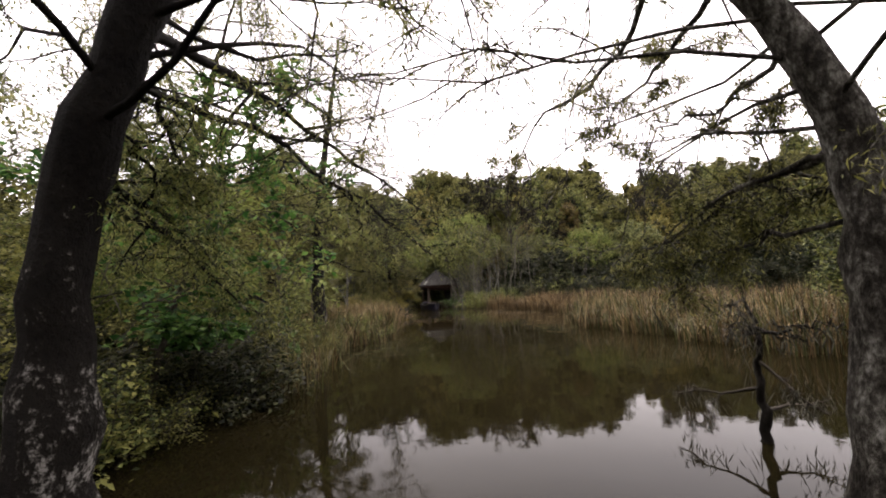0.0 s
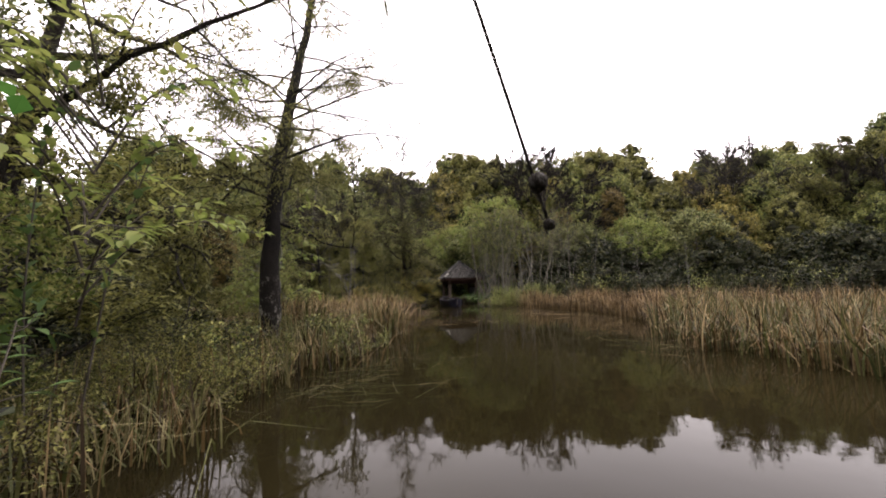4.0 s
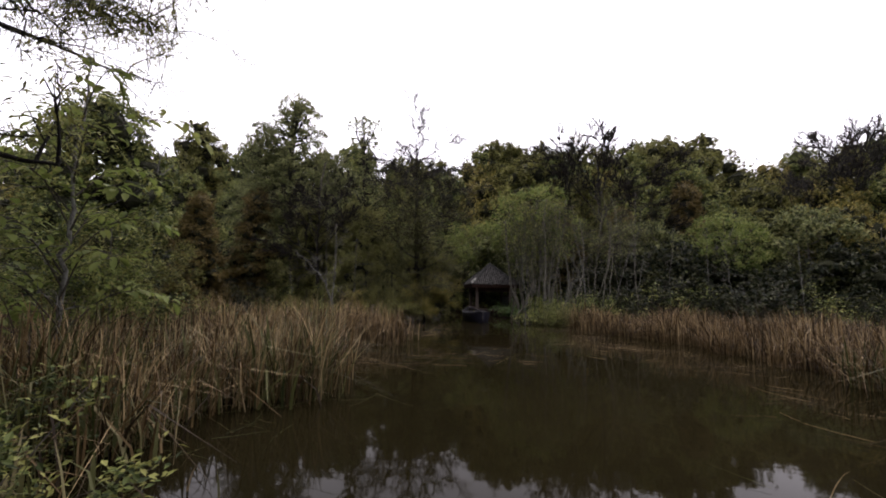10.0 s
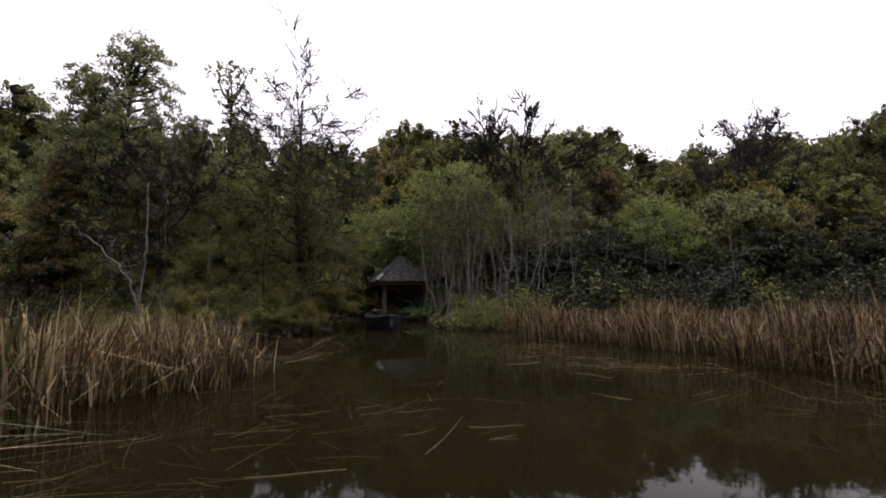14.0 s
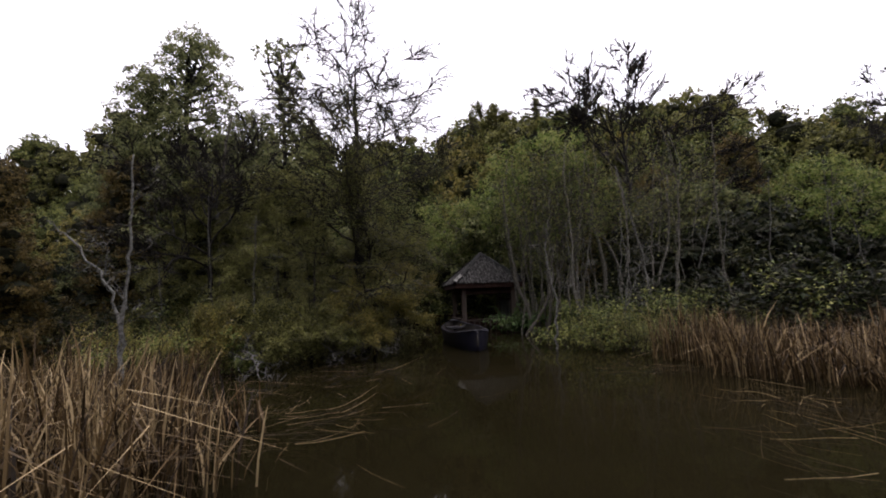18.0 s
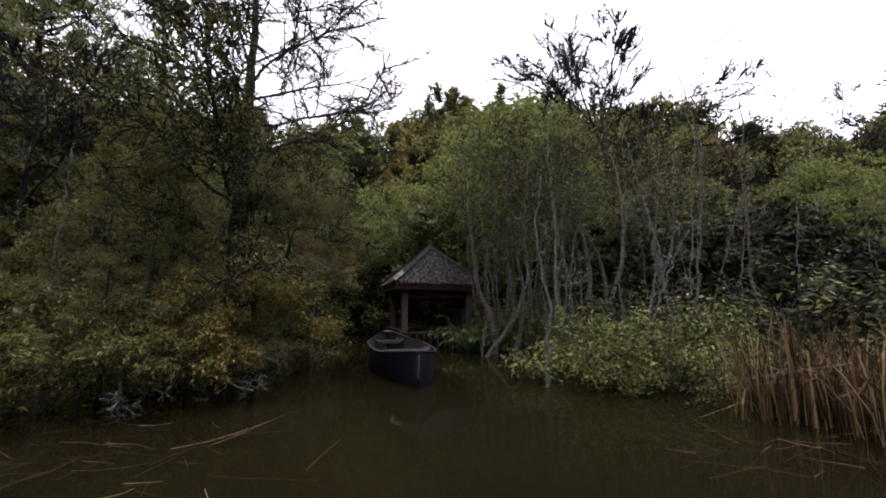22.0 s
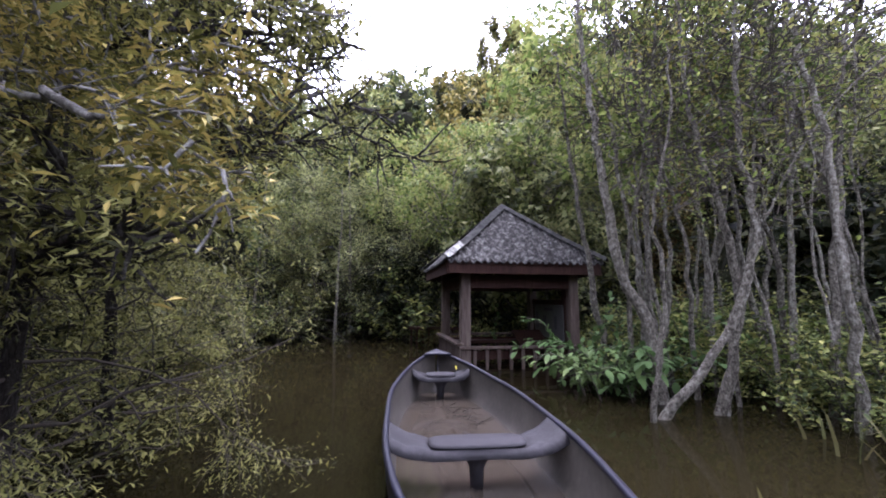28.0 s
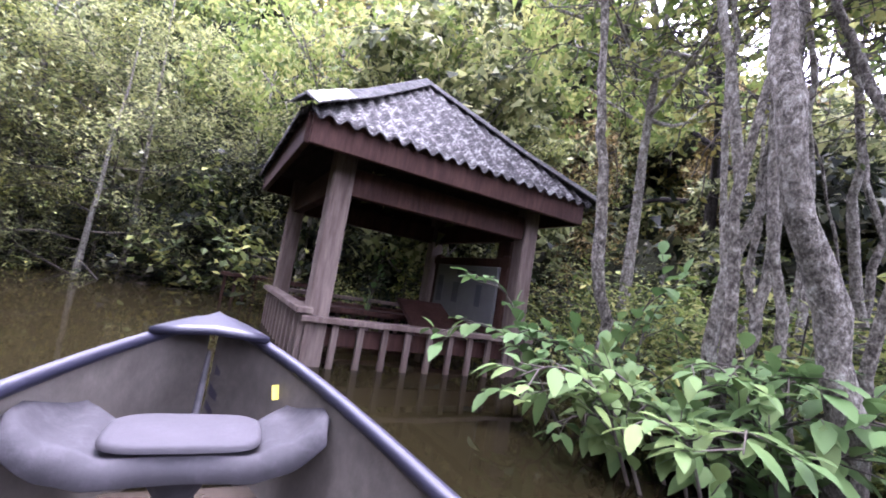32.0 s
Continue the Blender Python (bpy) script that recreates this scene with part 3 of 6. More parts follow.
# ---- the flooded boardwalk behind the kiosk ----
walkway = thing("boardwalk", "dark timber boardwalk rail just above the flood water", "boardwalk")
part("rail", mesh_np("rail", *box(0, 0, 0.24, 1.5, 0.2, 0.06), TIMBER), walkway)
for i in range(11):
    part("baluster", mesh_np("baluster", *box(-0.695 + i * 0.139, 0, -0.04, 0.04, 0.04, 0.5, 0.004), TIMBER), walkway)
walkway.matrix_basis = pose(-3.1, 29.2, 0.12, 0, 0, 12)

# ---- the canoe: the camera's own boat, placed to fit its view near the end ----
canoe = thing("canoe", "open navy-rimmed canoe, muddy grey inside, with some water in it", "canoe")
CL, CW, CG = 4.3, 0.47, 0.33


def half_width(s):
    """Half the canoe's width at s metres behind the bow."""
    f = min(s, CL - s) / (CL / 2)
    return CW * (1 - (1 - min(1, f * 1.15)) ** 2.0) ** 0.75 + 0.012


def gunwale_height(s):
    f = abs(s / CL - 0.5) * 2
    return CG + 0.1 * max(0, f - 0.45) ** 1.5 / 0.4


cs = np.concatenate([np.linspace(0, 0.5, 9), np.linspace(0.6, CL - 0.6, 22), np.linspace(CL - 0.5, CL, 9)])
hullv = []
prof = np.linspace(-1, 1, 17)
for s in cs:
    w, g = half_width(s), gunwale_height(s)
    depth = g + 0.1 - 0.22 * max(0, 1 - min(s, CL - s) / 0.35) ** 2
    for q in prof:
        a = abs(q)
        hullv.append((math.copysign(w * min(1, (math.sin(a * math.pi / 2)) ** 0.75), q) if q else 0.0, -s, g - depth * (1 - a ** 2.6)))
hullv = np.array(hullv)
k = len(prof)
hi, hj = np.meshgrid(np.arange(len(cs) - 1), np.arange(k - 1), indexing="ij")
ha = hi * k + hj
hullf = np.stack([ha, ha + 1, ha + k + 1, ha + k], -1).reshape(-1, 4)
part("liner", mesh_np("liner", hullv, hullf, HULL, True), canoe, "muddy grey inside of the hull")
outer = hullv.copy()
outer[:, 0] *= 1.02
outer[:, 2] -= 0.008 + 0.02 * (outer[:, 2] < 0.1)
part("hull", mesh_np("hull", outer, hullf[:, ::-1], SKIN, True), canoe)
for sgn in (-1, 1):
    P = [(sgn * (half_width(s) + 0.004), -s, gunwale_height(s) + 0.004) for s in cs]
    gw = part("gunwale", mesh_np("gunwale", *tube(P, np.full(len(P), 0.017), 8), GUNWALE, True), canoe)
deck_pts = [(s, half_width(s), gunwale_height(s)) for s in np.linspace(0.0, 0.2, 6)]
dv = [(q * w, -s, g + 0.016 + 0.012 * (1 - abs(q))) for s, w, g in deck_pts for q in (-1, -0.5, 0, 0.5, 1)]
df = [[i * 5 + j, i * 5 + j + 1, i * 5 + j + 6, i * 5 + j + 5] for i in range(5) for j in range(4)]
dk = part("bow_deck", mesh_np("bow_deck", np.array(dv), np.array(df), GUNWALE, True), canoe)
dsol = dk.modifiers.new("thickness", "SOLIDIFY"); dsol.thickness = 0.02
part("stem_rib", mesh_np("stem_rib", *tube([(0, -0.16, 0.38), (0, -0.24, 0.2), (0, -0.36, 0.02), (0, -0.55, -0.06)], [0.008, 0.012, 0.014, 0.01], 6), SEAT, True), canoe)


def seat_shell(width, depth_, z):
    """A moulded seat: hollow in the middle, shoulders that rise to the gunwales."""
    u, v = np.linspace(-1, 1, 25), np.linspace(-1, 1, 11)
    V = []
    for b in v:
        for a in u:
            side = max(0, abs(a) - 0.55) / 0.45
            zz = z + 0.02 * b * b * (1 - side) + 0.085 * side ** 1.6 + 0.025 * math.exp(-((abs(a) - 0.62) / 0.09) ** 2) * (1 - 0.6 * b * b)
            back = -0.05 * (1 - side) * (b > 0.6)
            V.append((a * width / 2, b * depth_ / 2 * (1 + 0.35 * side - 0.12 * math.cos(a * 3)) + 0.09 * side, zz - 0.05 * (abs(b) > 0.95)))
    F = [[j * 25 + i, j * 25 + i + 1, (j + 1) * 25 + i + 1, (j + 1) * 25 + i] for j in range(10) for i in range(24)]
    return np.array(V), np.array(F)


for place, wd in ((0.52, 2 * half_width(0.5)), (2.55, 2 * half_width(2.55))):
    seat = part("seat", mesh_np("seat", *seat_shell(wd + 0.01, 0.25, 0.255), SEAT, True), canoe, "moulded grey plastic seat")
    seat.matrix_basis = pose(0, -place, 0)
    ssol = seat.modifiers.new("thickness", "SOLIDIFY"); ssol.thickness = 0.014
    pv, pf = [], []
    for zz, grow in ((0.276, 1.0), (0.286, 1.0), (0.291, 0.93)):
        for q in range(24):
            a = q * 2 * math.pi / 24
            c, s_ = math.cos(a), math.sin(a)
            pv.append((math.copysign(abs(c) ** 0.45, c) * wd * 0.27 * grow, math.copysign(abs(s_) ** 0.5, s_) * 0.095 * grow, zz))
    for lev in range(2):
        pf += [[lev * 24 + q, lev * 24 + (q + 1) % 24, lev * 24 + 24 + (q + 1) % 24, lev * 24 + 24 + q] for q in range(24)]
    for q in range(11):
        pf.append([48 + q, 48 + q + 1, 48 + 22 - q, 48 + 23 - q])
    part("seat_pad", mesh_np("seat_pad", np.array(pv), np.array(pf), PAD, True), seat, "pale worn seat pad")
    part("pedestal", mesh_np("pedestal", *tube([(0, 0, 0.255), (0, 0.01, 0.15), (0, 0.02, 0.0)], [0.1, 0.04, 0.03], 10), SEAT, True), seat)
part("sticker", mesh_np("sticker", *box(0, 0, 0, 0.04, 0.03, 0.002, 0.0005), YEL), canoe, "small yellow sticker").matrix_basis = pose(half_width(0.32) - 0.017, -0.3, 0.31, 0, 70, -62)
BZ = 0.045


def bilge_half(s):
    """Half the width of the hull's inside at the level of the water that stands in it."""
    g = gunwale_height(s)
    depth = g + 0.1 - 0.22 * max(0, 1 - min(s, CL - s) / 0.35) ** 2
    a = max(0.0, 1 - (g - BZ) / depth) ** (1 / 2.6)
    return half_width(s) * min(1, math.sin(a * math.pi / 2) ** 0.75) + 0.004


bv = [(bilge_half(s) * q, -s, BZ) for s in np.linspace(0.28, CL - 0.28, 30) for q in (-1, -0.5, 0, 0.5, 1)]
bf = [[i * 5 + j, i * 5 + j + 1, i * 5 + j + 6, i * 5 + j + 5] for i in range(29) for j in range(4)]
part("bilge_water", mesh_np("bilge_water", np.array(bv), np.array(bf), BILGE), canoe, "shallow muddy water in the bottom")
rng = np.random.default_rng(5)
for i in range(42):
    P = bent_line(rng, (rng.uniform(-0.25, 0.3), rng.uniform(-1.75, -0.75), 0.055), (rng.normal(), rng.normal(), 0.05), rng.uniform(0.05, 0.3), 4, 0.25)
    P[:, 2] = BZ + 0.002 + np.abs(P[:, 2] - 0.055) * 0.15
    part("twig", mesh_np("twig", *tube(P, np.linspace(0.004, 0.0015, len(P)), 4), BARK if i % 3 else TWIG, True), canoe)
canoe.matrix_basis = pose(-1.74, 24.27, -0.02, 0, 0, 21.5)

# ---- trees of the wood ----
def cone(f):
    return 1.15 * (1 - f) ** 0.8 + 0.12


def dome(f):
    return 0.5 + 0.75 * math.sin(math.pi * (0.12 + 0.8 * f))


def lobe_leaves(rng, lobes, leaf, cover, aspect=0.6, gap=0.25, below=-0.45):
    """Leaves on tufts over rounded lobes (x, y, z, radius, flatness), facing outwards and up, with dark gaps between the tufts."""
    out = []
    for x, y, z, r, flat in lobes:
        m = 26
        u = rng.normal(0, 1, (m, 3))
        u /= np.linalg.norm(u, axis=1, keepdims=True)
        u = u[u[:, 2] > below]
        m = len(u)
        tuft = r * rng.uniform(0.2, 0.44, m) * (1 - 0.5 * gap)
        at = np.array((x, y, z)) + u * (r * rng.uniform(0.68, 1.02, m))[:, None] * (1, 1, flat)
        n = int(2.4 * math.pi * r * r * (0.55 + 0.45 * flat) * cover / (0.5 * leaf * leaf * aspect))
        k = rng.choice(m, n, p=tuft ** 2 / (tuft ** 2).sum())
        v = rng.normal(0, 1, (n, 3)) + u[k] * 0.9 + (0, 0, 0.3)
        v /= np.linalg.norm(v, axis=1, keepdims=True)
        C = at[k] + v * (tuft[k] * (rng.uniform(0.5, 1.15, n) + np.abs(rng.normal(0, 0.12, n))))[:, None] * (1, 1, 0.5 + 0.5 * flat)
        nrm = v * 0.7 + (0, 0, 0.35) + rng.normal(0, 0.42, (n, 3))
        nrm /= np.linalg.norm(nrm, axis=1, keepdims=True) + 1e-9
        t = np.cross(nrm, rng.normal(0, 1, (n, 3)))
        t /= np.linalg.norm(t, axis=1, keepdims=True) + 1e-9
        w = np.cross(nrm, t)
        s = (leaf * rng.uniform(0.6, 1.4, n))[:, None]
        # Sprigs that stand out of the lobe break its outline.
        q, p = rng.integers(0, m, n // 3), rng.random(n // 3)
        sway = u[q] + 0.35 * np.sin(q * 7.3)[:, None] * np.roll(u[q], 1, 1) + (0, 0, 0.25)
        C[:n // 3] = np.array((x, y, z)) + sway * (r * (0.72 + 0.62 * p * (0.55 + 0.45 * np.sin(q * 3.1))))[:, None] * (1, 1, 0.4 + 0.6 * flat) + rng.normal(0, 0.045 * r + 0.02, (n // 3, 3))
        out.append(np.stack([C + t * s * 0.6, C - t * s * 0.4 + w * s * aspect * 0.5, C - t * s * 0.4 - w * s * aspect * 0.5], 1).reshape(-1, 3))
    V = np.concatenate(out)
    return V, np.arange(len(V)).reshape(-1, 3)


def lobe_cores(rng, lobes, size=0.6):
    """A solid near-black core in each lobe: inner shade put in as colour, sky blocked."""
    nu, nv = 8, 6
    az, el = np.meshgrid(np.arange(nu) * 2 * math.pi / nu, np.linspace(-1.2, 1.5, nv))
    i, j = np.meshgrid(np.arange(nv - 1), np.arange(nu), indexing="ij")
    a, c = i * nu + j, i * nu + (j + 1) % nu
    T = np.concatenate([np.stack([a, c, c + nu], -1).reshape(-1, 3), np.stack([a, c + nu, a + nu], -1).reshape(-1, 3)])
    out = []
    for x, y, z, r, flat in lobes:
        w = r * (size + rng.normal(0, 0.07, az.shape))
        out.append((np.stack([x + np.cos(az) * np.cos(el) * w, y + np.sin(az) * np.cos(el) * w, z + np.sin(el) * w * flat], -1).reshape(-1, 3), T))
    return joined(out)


def lobed_tree(name, label, seed, height, width, base, leafmat, bark, count=13, leaf=0.17, cover=1.0, form=None, flat=0.85, lobe=0.46, radius=0.14, aspect=0.6, gap=0.24, core=0.6, lean=(0, 0), group="woodland trees", category="tree"):
    """A tree whose crown is heaped of leafy lobes on limbs; form gives the crown's half-width over its height."""
    rng = np.random.default_rng(seed)
    form = form or (lambda f: math.sin(math.pi * (0.16 + 0.78 * f)) ** 0.7)
    lobes = []
    for i in range(count):
        f = (i + rng.uniform(0.1, 0.9)) / count
        w = width * form(f)
        r = max(0.22 * width, lobe * width * (0.55 + 0.45 * form(f)) * rng.uniform(0.75, 1.25))
        az = i * 2.4 + rng.uniform(-0.5, 0.5)
        d = max(0.0, w - r * 0.8) * rng.uniform(0.75, 1.1)
        z = base + (height - base - r * flat * 0.9) * f + 0.25 * r
        lobes.append((math.cos(az) * d + lean[0] * z / height, math.sin(az) * d + lean[1] * z / height, z, r, flat))
    root = thing(name, label, category, group)
    T = trunk_line(rng, height * 0.86, lean, 0.05)
    part("trunk", mesh_np("trunk", *tube(T, radius * np.linspace(1.2, 0.25, len(T)), 7), bark, True), root)
    wood = []
    for x, y, z, r, _ in lobes:
        o, _d = along(T, min(0.97, max(0.12, (z - 0.35 * math.hypot(x, y) + 0.6) / (height * 0.86 + 0.6))))
        P = smooth_line([o, (o + np.array((x, y, z))) / 2 + rng.normal(0, 0.12, 3) - (0, 0, 0.1), (x, y, z + r * flat * 0.7)], 6)
        wood.append(tube(P, np.linspace(radius * 0.4, 0.012, 6), 4, False))
        for _ in range(2):
            Q = bent_line(rng, P[3], rng.normal(0, 1, 3) + (0, 0, 0.7), r * rng.uniform(0.8, 1.2), 3, 0.2)
            wood.append(tube(Q, np.linspace(radius * 0.18, 0.008, 4), 3, False))
    part("limb", mesh_np("limb", *joined(wood), bark, True), root, "", "stuff")
    crown = part("crown", mesh_np("crown", *lobe_leaves(rng, lobes, leaf, cover, aspect, gap), leafmat), root, "", "stuff")
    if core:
        part("twig_mass", mesh_np("twig_mass", *lobe_cores(rng, lobes, core), SHADECORE), crown, "near-black core imitating shade inside the crown", "stuff")
    return root


def spire(f):
    return 0.95 * (1 - f) ** 0.75 + 0.14


def column(f):
    return 0.55 + 0.4 * math.sin(f * 8.5) ** 2 - 0.3 * f


def umbrella(f):
    return math.sin(math.pi * (0.3 + 0.62 * f)) ** 0.6


def fan_tree(label, seed, height, radius, bark, leafmat, fork=0.42, reach=0.3, rise=0.55, per=1.0, leaf=0.07, limbs=15):
    """A tree that forks again and again into a rounded fan of fine twigs, thinly leaved."""
    rng = np.random.default_rng(seed)
    T = trunk_line(rng, height * 0.8, (0.2, 0.1), 0.06)
    wood, seats = [], []

    def branch(o, way, length, rad, depth):
        P = bent_line(rng, o, way, length, 4, 0.13, 0.02)
        wood.append(tube(P, np.linspace(rad, rad * 0.55, 5), 5 if depth > 2 else 3, False))
        if depth < 2:
            seats.append(P[1:])
        if depth == 0:
            return
        for k in range((0, 6, 5, 4, 4)[depth]):
            q, e = along(P, min(0.99, 0.35 + 0.65 * (k % 4 + rng.uniform(0.2, 1)) / 4))
            branch(q, e + rng.normal(0, 0.45, 3) + (0, 0, 0.08), length * rng.uniform(0.42, 0.66), max(rad * 0.55, 0.017), depth - 1)

    for i in range(limbs):
        f = fork + (0.98 - fork) * (i + rng.uniform(0.1, 0.9)) / limbs
        o, _ = along(T, f)
        az, el = i * 2.4 + rng.uniform(-0.5, 0.5), rise + 0.5 * (f - fork) + rng.normal(0, 0.12)
        branch(o, (math.cos(az) * math.cos(el), math.sin(az) * math.cos(el), math.sin(el)), height * reach * (1.1 - 0.62 * (f - fork) / (1 - fork)) * rng.uniform(0.8, 1.15), radius * (0.62 - 0.4 * f), 4 if i % 3 else 3)
    root = thing("tree", label, "tree", "woodland trees")
    part("trunk", mesh_np("trunk", *tube(T, radius * np.linspace(1.2, 0.22, len(T)), 8), bark, True), root)
    part("limb", mesh_np("limb", *joined(wood), bark, True), root, "forked limbs and a fan of fine twigs", "stuff")
    C = np.concatenate(seats)
    C = C[rng.integers(0, len(C), int(len(C) * per))]
    part("crown", mesh_np("crown", *leaves_at(rng, C, leaf, 0.2, 0.4, 0.06, 0.5, True), leafmat), root, "", "stuff")
    return root


kinds = {}
kinds["olive"] = lobed_tree("tree", "olive-green broadleaved tree in early autumn leaf", 11, 9.6, 2.9, 1.0, OLIVE, BARK, 20)
kinds["green"] = lobed_tree("tree", "dense mid-green broadleaved tree at the wood's edge", 12, 9.6, 2.8, 0.9, GREEN, BARK, 20)
kinds["fresh"] = lobed_tree("tree", "light yellow-green broadleaved tree in the wood", 23, 9.2, 2.7, 1.2, YELLOWG, PALEBARK, 20)
kinds["holly"] = lobed_tree("tree", "low evergreen tree, dense to the ground, leaves darkened for shade", 13, 3.6, 1.9, 0.1, SHADELEAF, BARK, 12, 0.15, 1.2, flat=0.75, radius=0.08)
kinds["sage"] = lobed_tree("tree", "grey-green tree with pale leaves in drooping layers", 26, 6, 2.2, 0.9, SAGE, GREYBARK, 18, 0.15, 1.0, flat=0.6, gap=0.26, radius=0.09, core=0)
kinds["rust"] = lobed_tree("cypress_tree", "rusty brown-green cypress tree with feathery foliage", 14, 9.5, 2.3, 0.5, RUST, BARK, 28, 0.15, 1.1, spire, 0.55, 0.55, aspect=0.4, gap=0.24)
kinds["brown"] = lobed_tree("cypress_tree", "olive-brown cypress with drooping feathery layers", 27, 6.2, 2.3, 0.3, OLIVE, BARK, 28, 0.085, 0.8, spire, 0.5, 0.5, aspect=0.3, gap=0.4, radius=0.1, core=0.4)
kinds["pine"] = lobed_tree("pine_tree", "tall layered green pine with a conical crown", 16, 13, 3.1, 2.4, SAGE, BARK, 74, 0.125, 0.62, lambda f: 0.8 * (1 - f) ** 0.55 + 0.2, 0.34, 0.27, 0.2, aspect=0.4, gap=0.3, core=0)
kinds["ivy"] = lobed_tree("tree", "narrow ivy-clad tree with clumps of green leaves", 19, 10.4, 1.3, 1.5, SAGE, BARK, 40, 0.12, 0.62, column, 0.9, 0.32, 0.13, gap=0.36, core=0, lean=(0.5, 0))
kinds["clump"] = lobed_tree("tree", "dark umbrella-crowned tree above the wood", 20, 13.5, 3.4, 8.6, OLIVE, BARK, 30, 0.17, 0.75, umbrella, 0.7, 0.34, 0.2, gap=0.3, core=0.45)
kinds["back"] = lobed_tree("tree", "olive-green tree in the depth of the wood", 21, 11.6, 3.4, 1.2, OLIVE, BARK, 20, 0.19, 1.0)
kinds["deep"] = lobed_tree("tree", "dull green tree in the depth of the wood", 22, 11.6, 3.5, 1.2, GREEN, BARK, 20, 0.19, 1.0)
kinds["bare"] = fan_tree("nearly leafless tree with a fine fan of grey twigs", 17, 11.4, 0.15, BARK, RUST, 0.42, 0.34, 0.55, 0.12, 0.07)
kinds["open"] = fan_tree("dark open-crowned tree with thin leaves on forked limbs", 29, 11.0, 0.2, BARK, OLIVE, 0.5, 0.36, 0.35, 3.0, 0.12, 13)
kinds["bright"] = lobed_tree("tree", "bright fresh-green leafy tree over paler stems", 18, 5.6, 1.7, 2.6, BRIGHT, GREYBARK, 18, 0.1, 0.42, dome, 0.7, 0.4, 0.055, 0.55, 0.4, 0)
kinds["airy"] = make_tree("tree", "airy grey-green tree with small leaves in flat layers", "tree", 24, 8, 0.09, SAGE, GREYBARK, 24, 0.12, 0.34, 0.12, 0.115, 5, 0.12, dome, sub=5, aspect=0.45, level=0.85, fine=True, thin=0.6, crooked=0.22)
kinds["lacy"] = make_tree("tree", "olive tree with small leaves on thin crooked limbs", "tree", 25, 8, 0.09, GREEN, GREYBARK, 22, 0.15, 0.3, 0.35, 0.115, 5, 0.13, dome, sub=5, aspect=0.45, level=0.7, fine=True, thin=0.6, crooked=0.24)
kinds["young"] = make_tree("tree", "young green tree with airy leaves on the bank", "tree", 15, 8, 0.1, GREEN, PALEBARK, 17, 0.12, 0.32, 0.6, 0.16, 7, 0.16, dome, simple=False, fine=True)
kinds["bank"] = make_tree("tree", "olive-green young tree on the bank", "tree", 28, 9, 0.13, OLIVE, BARK, 17, 0.12, 0.33, 0.45, 0.15, 8, 0.16, dome, simple=False, fine=True)
rng = np.random.default_rng(77)
used = set()


def plant(kind, x, y, size=1.0, turn=None, stretch=1.0):
    ob = kinds[kind]
    turn = rng.uniform(0, 360) if turn is None else turn
    z = max(-0.5, float(bed_height(np.array(x), np.array(y))))
    if kind not in used:
        used.add(kind)
        return set_at(ob, x, y, z, turn, size)
    return copy_at(ob, x, y, z, turn, size, stretch)


# Trees that stand out of the wood.
plant("pine", -12.3, 24.6, 0.97)
plant("pine", -10.4, 25.6, 0.72)
plant("pine", -13.9, 24.0, 0.84)
plant("rust", -12.9, 22.6, 0.7)
plant("ivy", -6.5, 23.2, 1.0, 200)
plant("bare", 4.4, 30.4, 1.0)
plant("bare", 17.5, 34.5, 0.98)
plant("bare", 24.5, 33.5, 0.72)
plant("bare", -8.6, 22.0, 0.62)
plant("open", 0.6, 37.6, 1.25)
plant("clump", -0.8, 39.5, 0.94)
plant("open", 25.6, 32.0, 0.84)
plant("open", 30.0, 33.0, 0.78)
plant("clump", 9.5, 40.5, 0.9)
plant("bright", 1.0, 26.9, 1.22)
plant("bright", -1.9, 31.2, 0.9)
plant("bright", 9.8, 27.8, 0.95)
plant("rust", 2.4, 32.4, 0.66)
plant("rust", 5.6, 31.4, 0.7)
# The left bank's cypresses and the thicket beside the kiosk; near-black hollies behind imitate its shaded interior.
for k, x, y, s in (("brown", -6.2, 22.4, 0.85), ("brown", -7.6, 23.8, 0.95), ("brown", -9.8, 23.0, 0.9), ("green", -8.2, 26.2, 0.62), ("fresh", -10.6, 24.4, 0.55), ("holly", -9.6, 29.5, 1.1),
                   ("holly", -4.8, 32.8, 1.2), ("holly", -2.4, 32.6, 1.0), ("holly", 4.6, 27.6, 1.0), ("sage", -8.6, 32.0, 0.95), ("sage", 1.6, 33.4, 1.1), ("fresh", -3.4, 36.2, 1.12), ("green", -6.8, 35.8, 1.14), ("olive", -0.4, 35.6, 1.2), ("fresh", -5.2, 38.6, 1.3), ("green", 2.0, 36.4, 1.26), ("olive", -8.6, 38.0, 1.25), ("back", -2.0, 39.5, 1.12), ("fresh", 4.4, 36.8, 1.15), ("holly", -4.3, 31.2, 0.85), ("holly", -2.6, 30.7, 0.8), ("holly", -0.7, 30.2, 0.8), ("holly", 6.0, 26.4, 0.95), ("sage", 5.4, 29.2, 0.9), ("sage", -1.0, 29.5, 0.95), ("bright", -2.9, 29.5, 1.0)):
    plant(k, x, y, s)
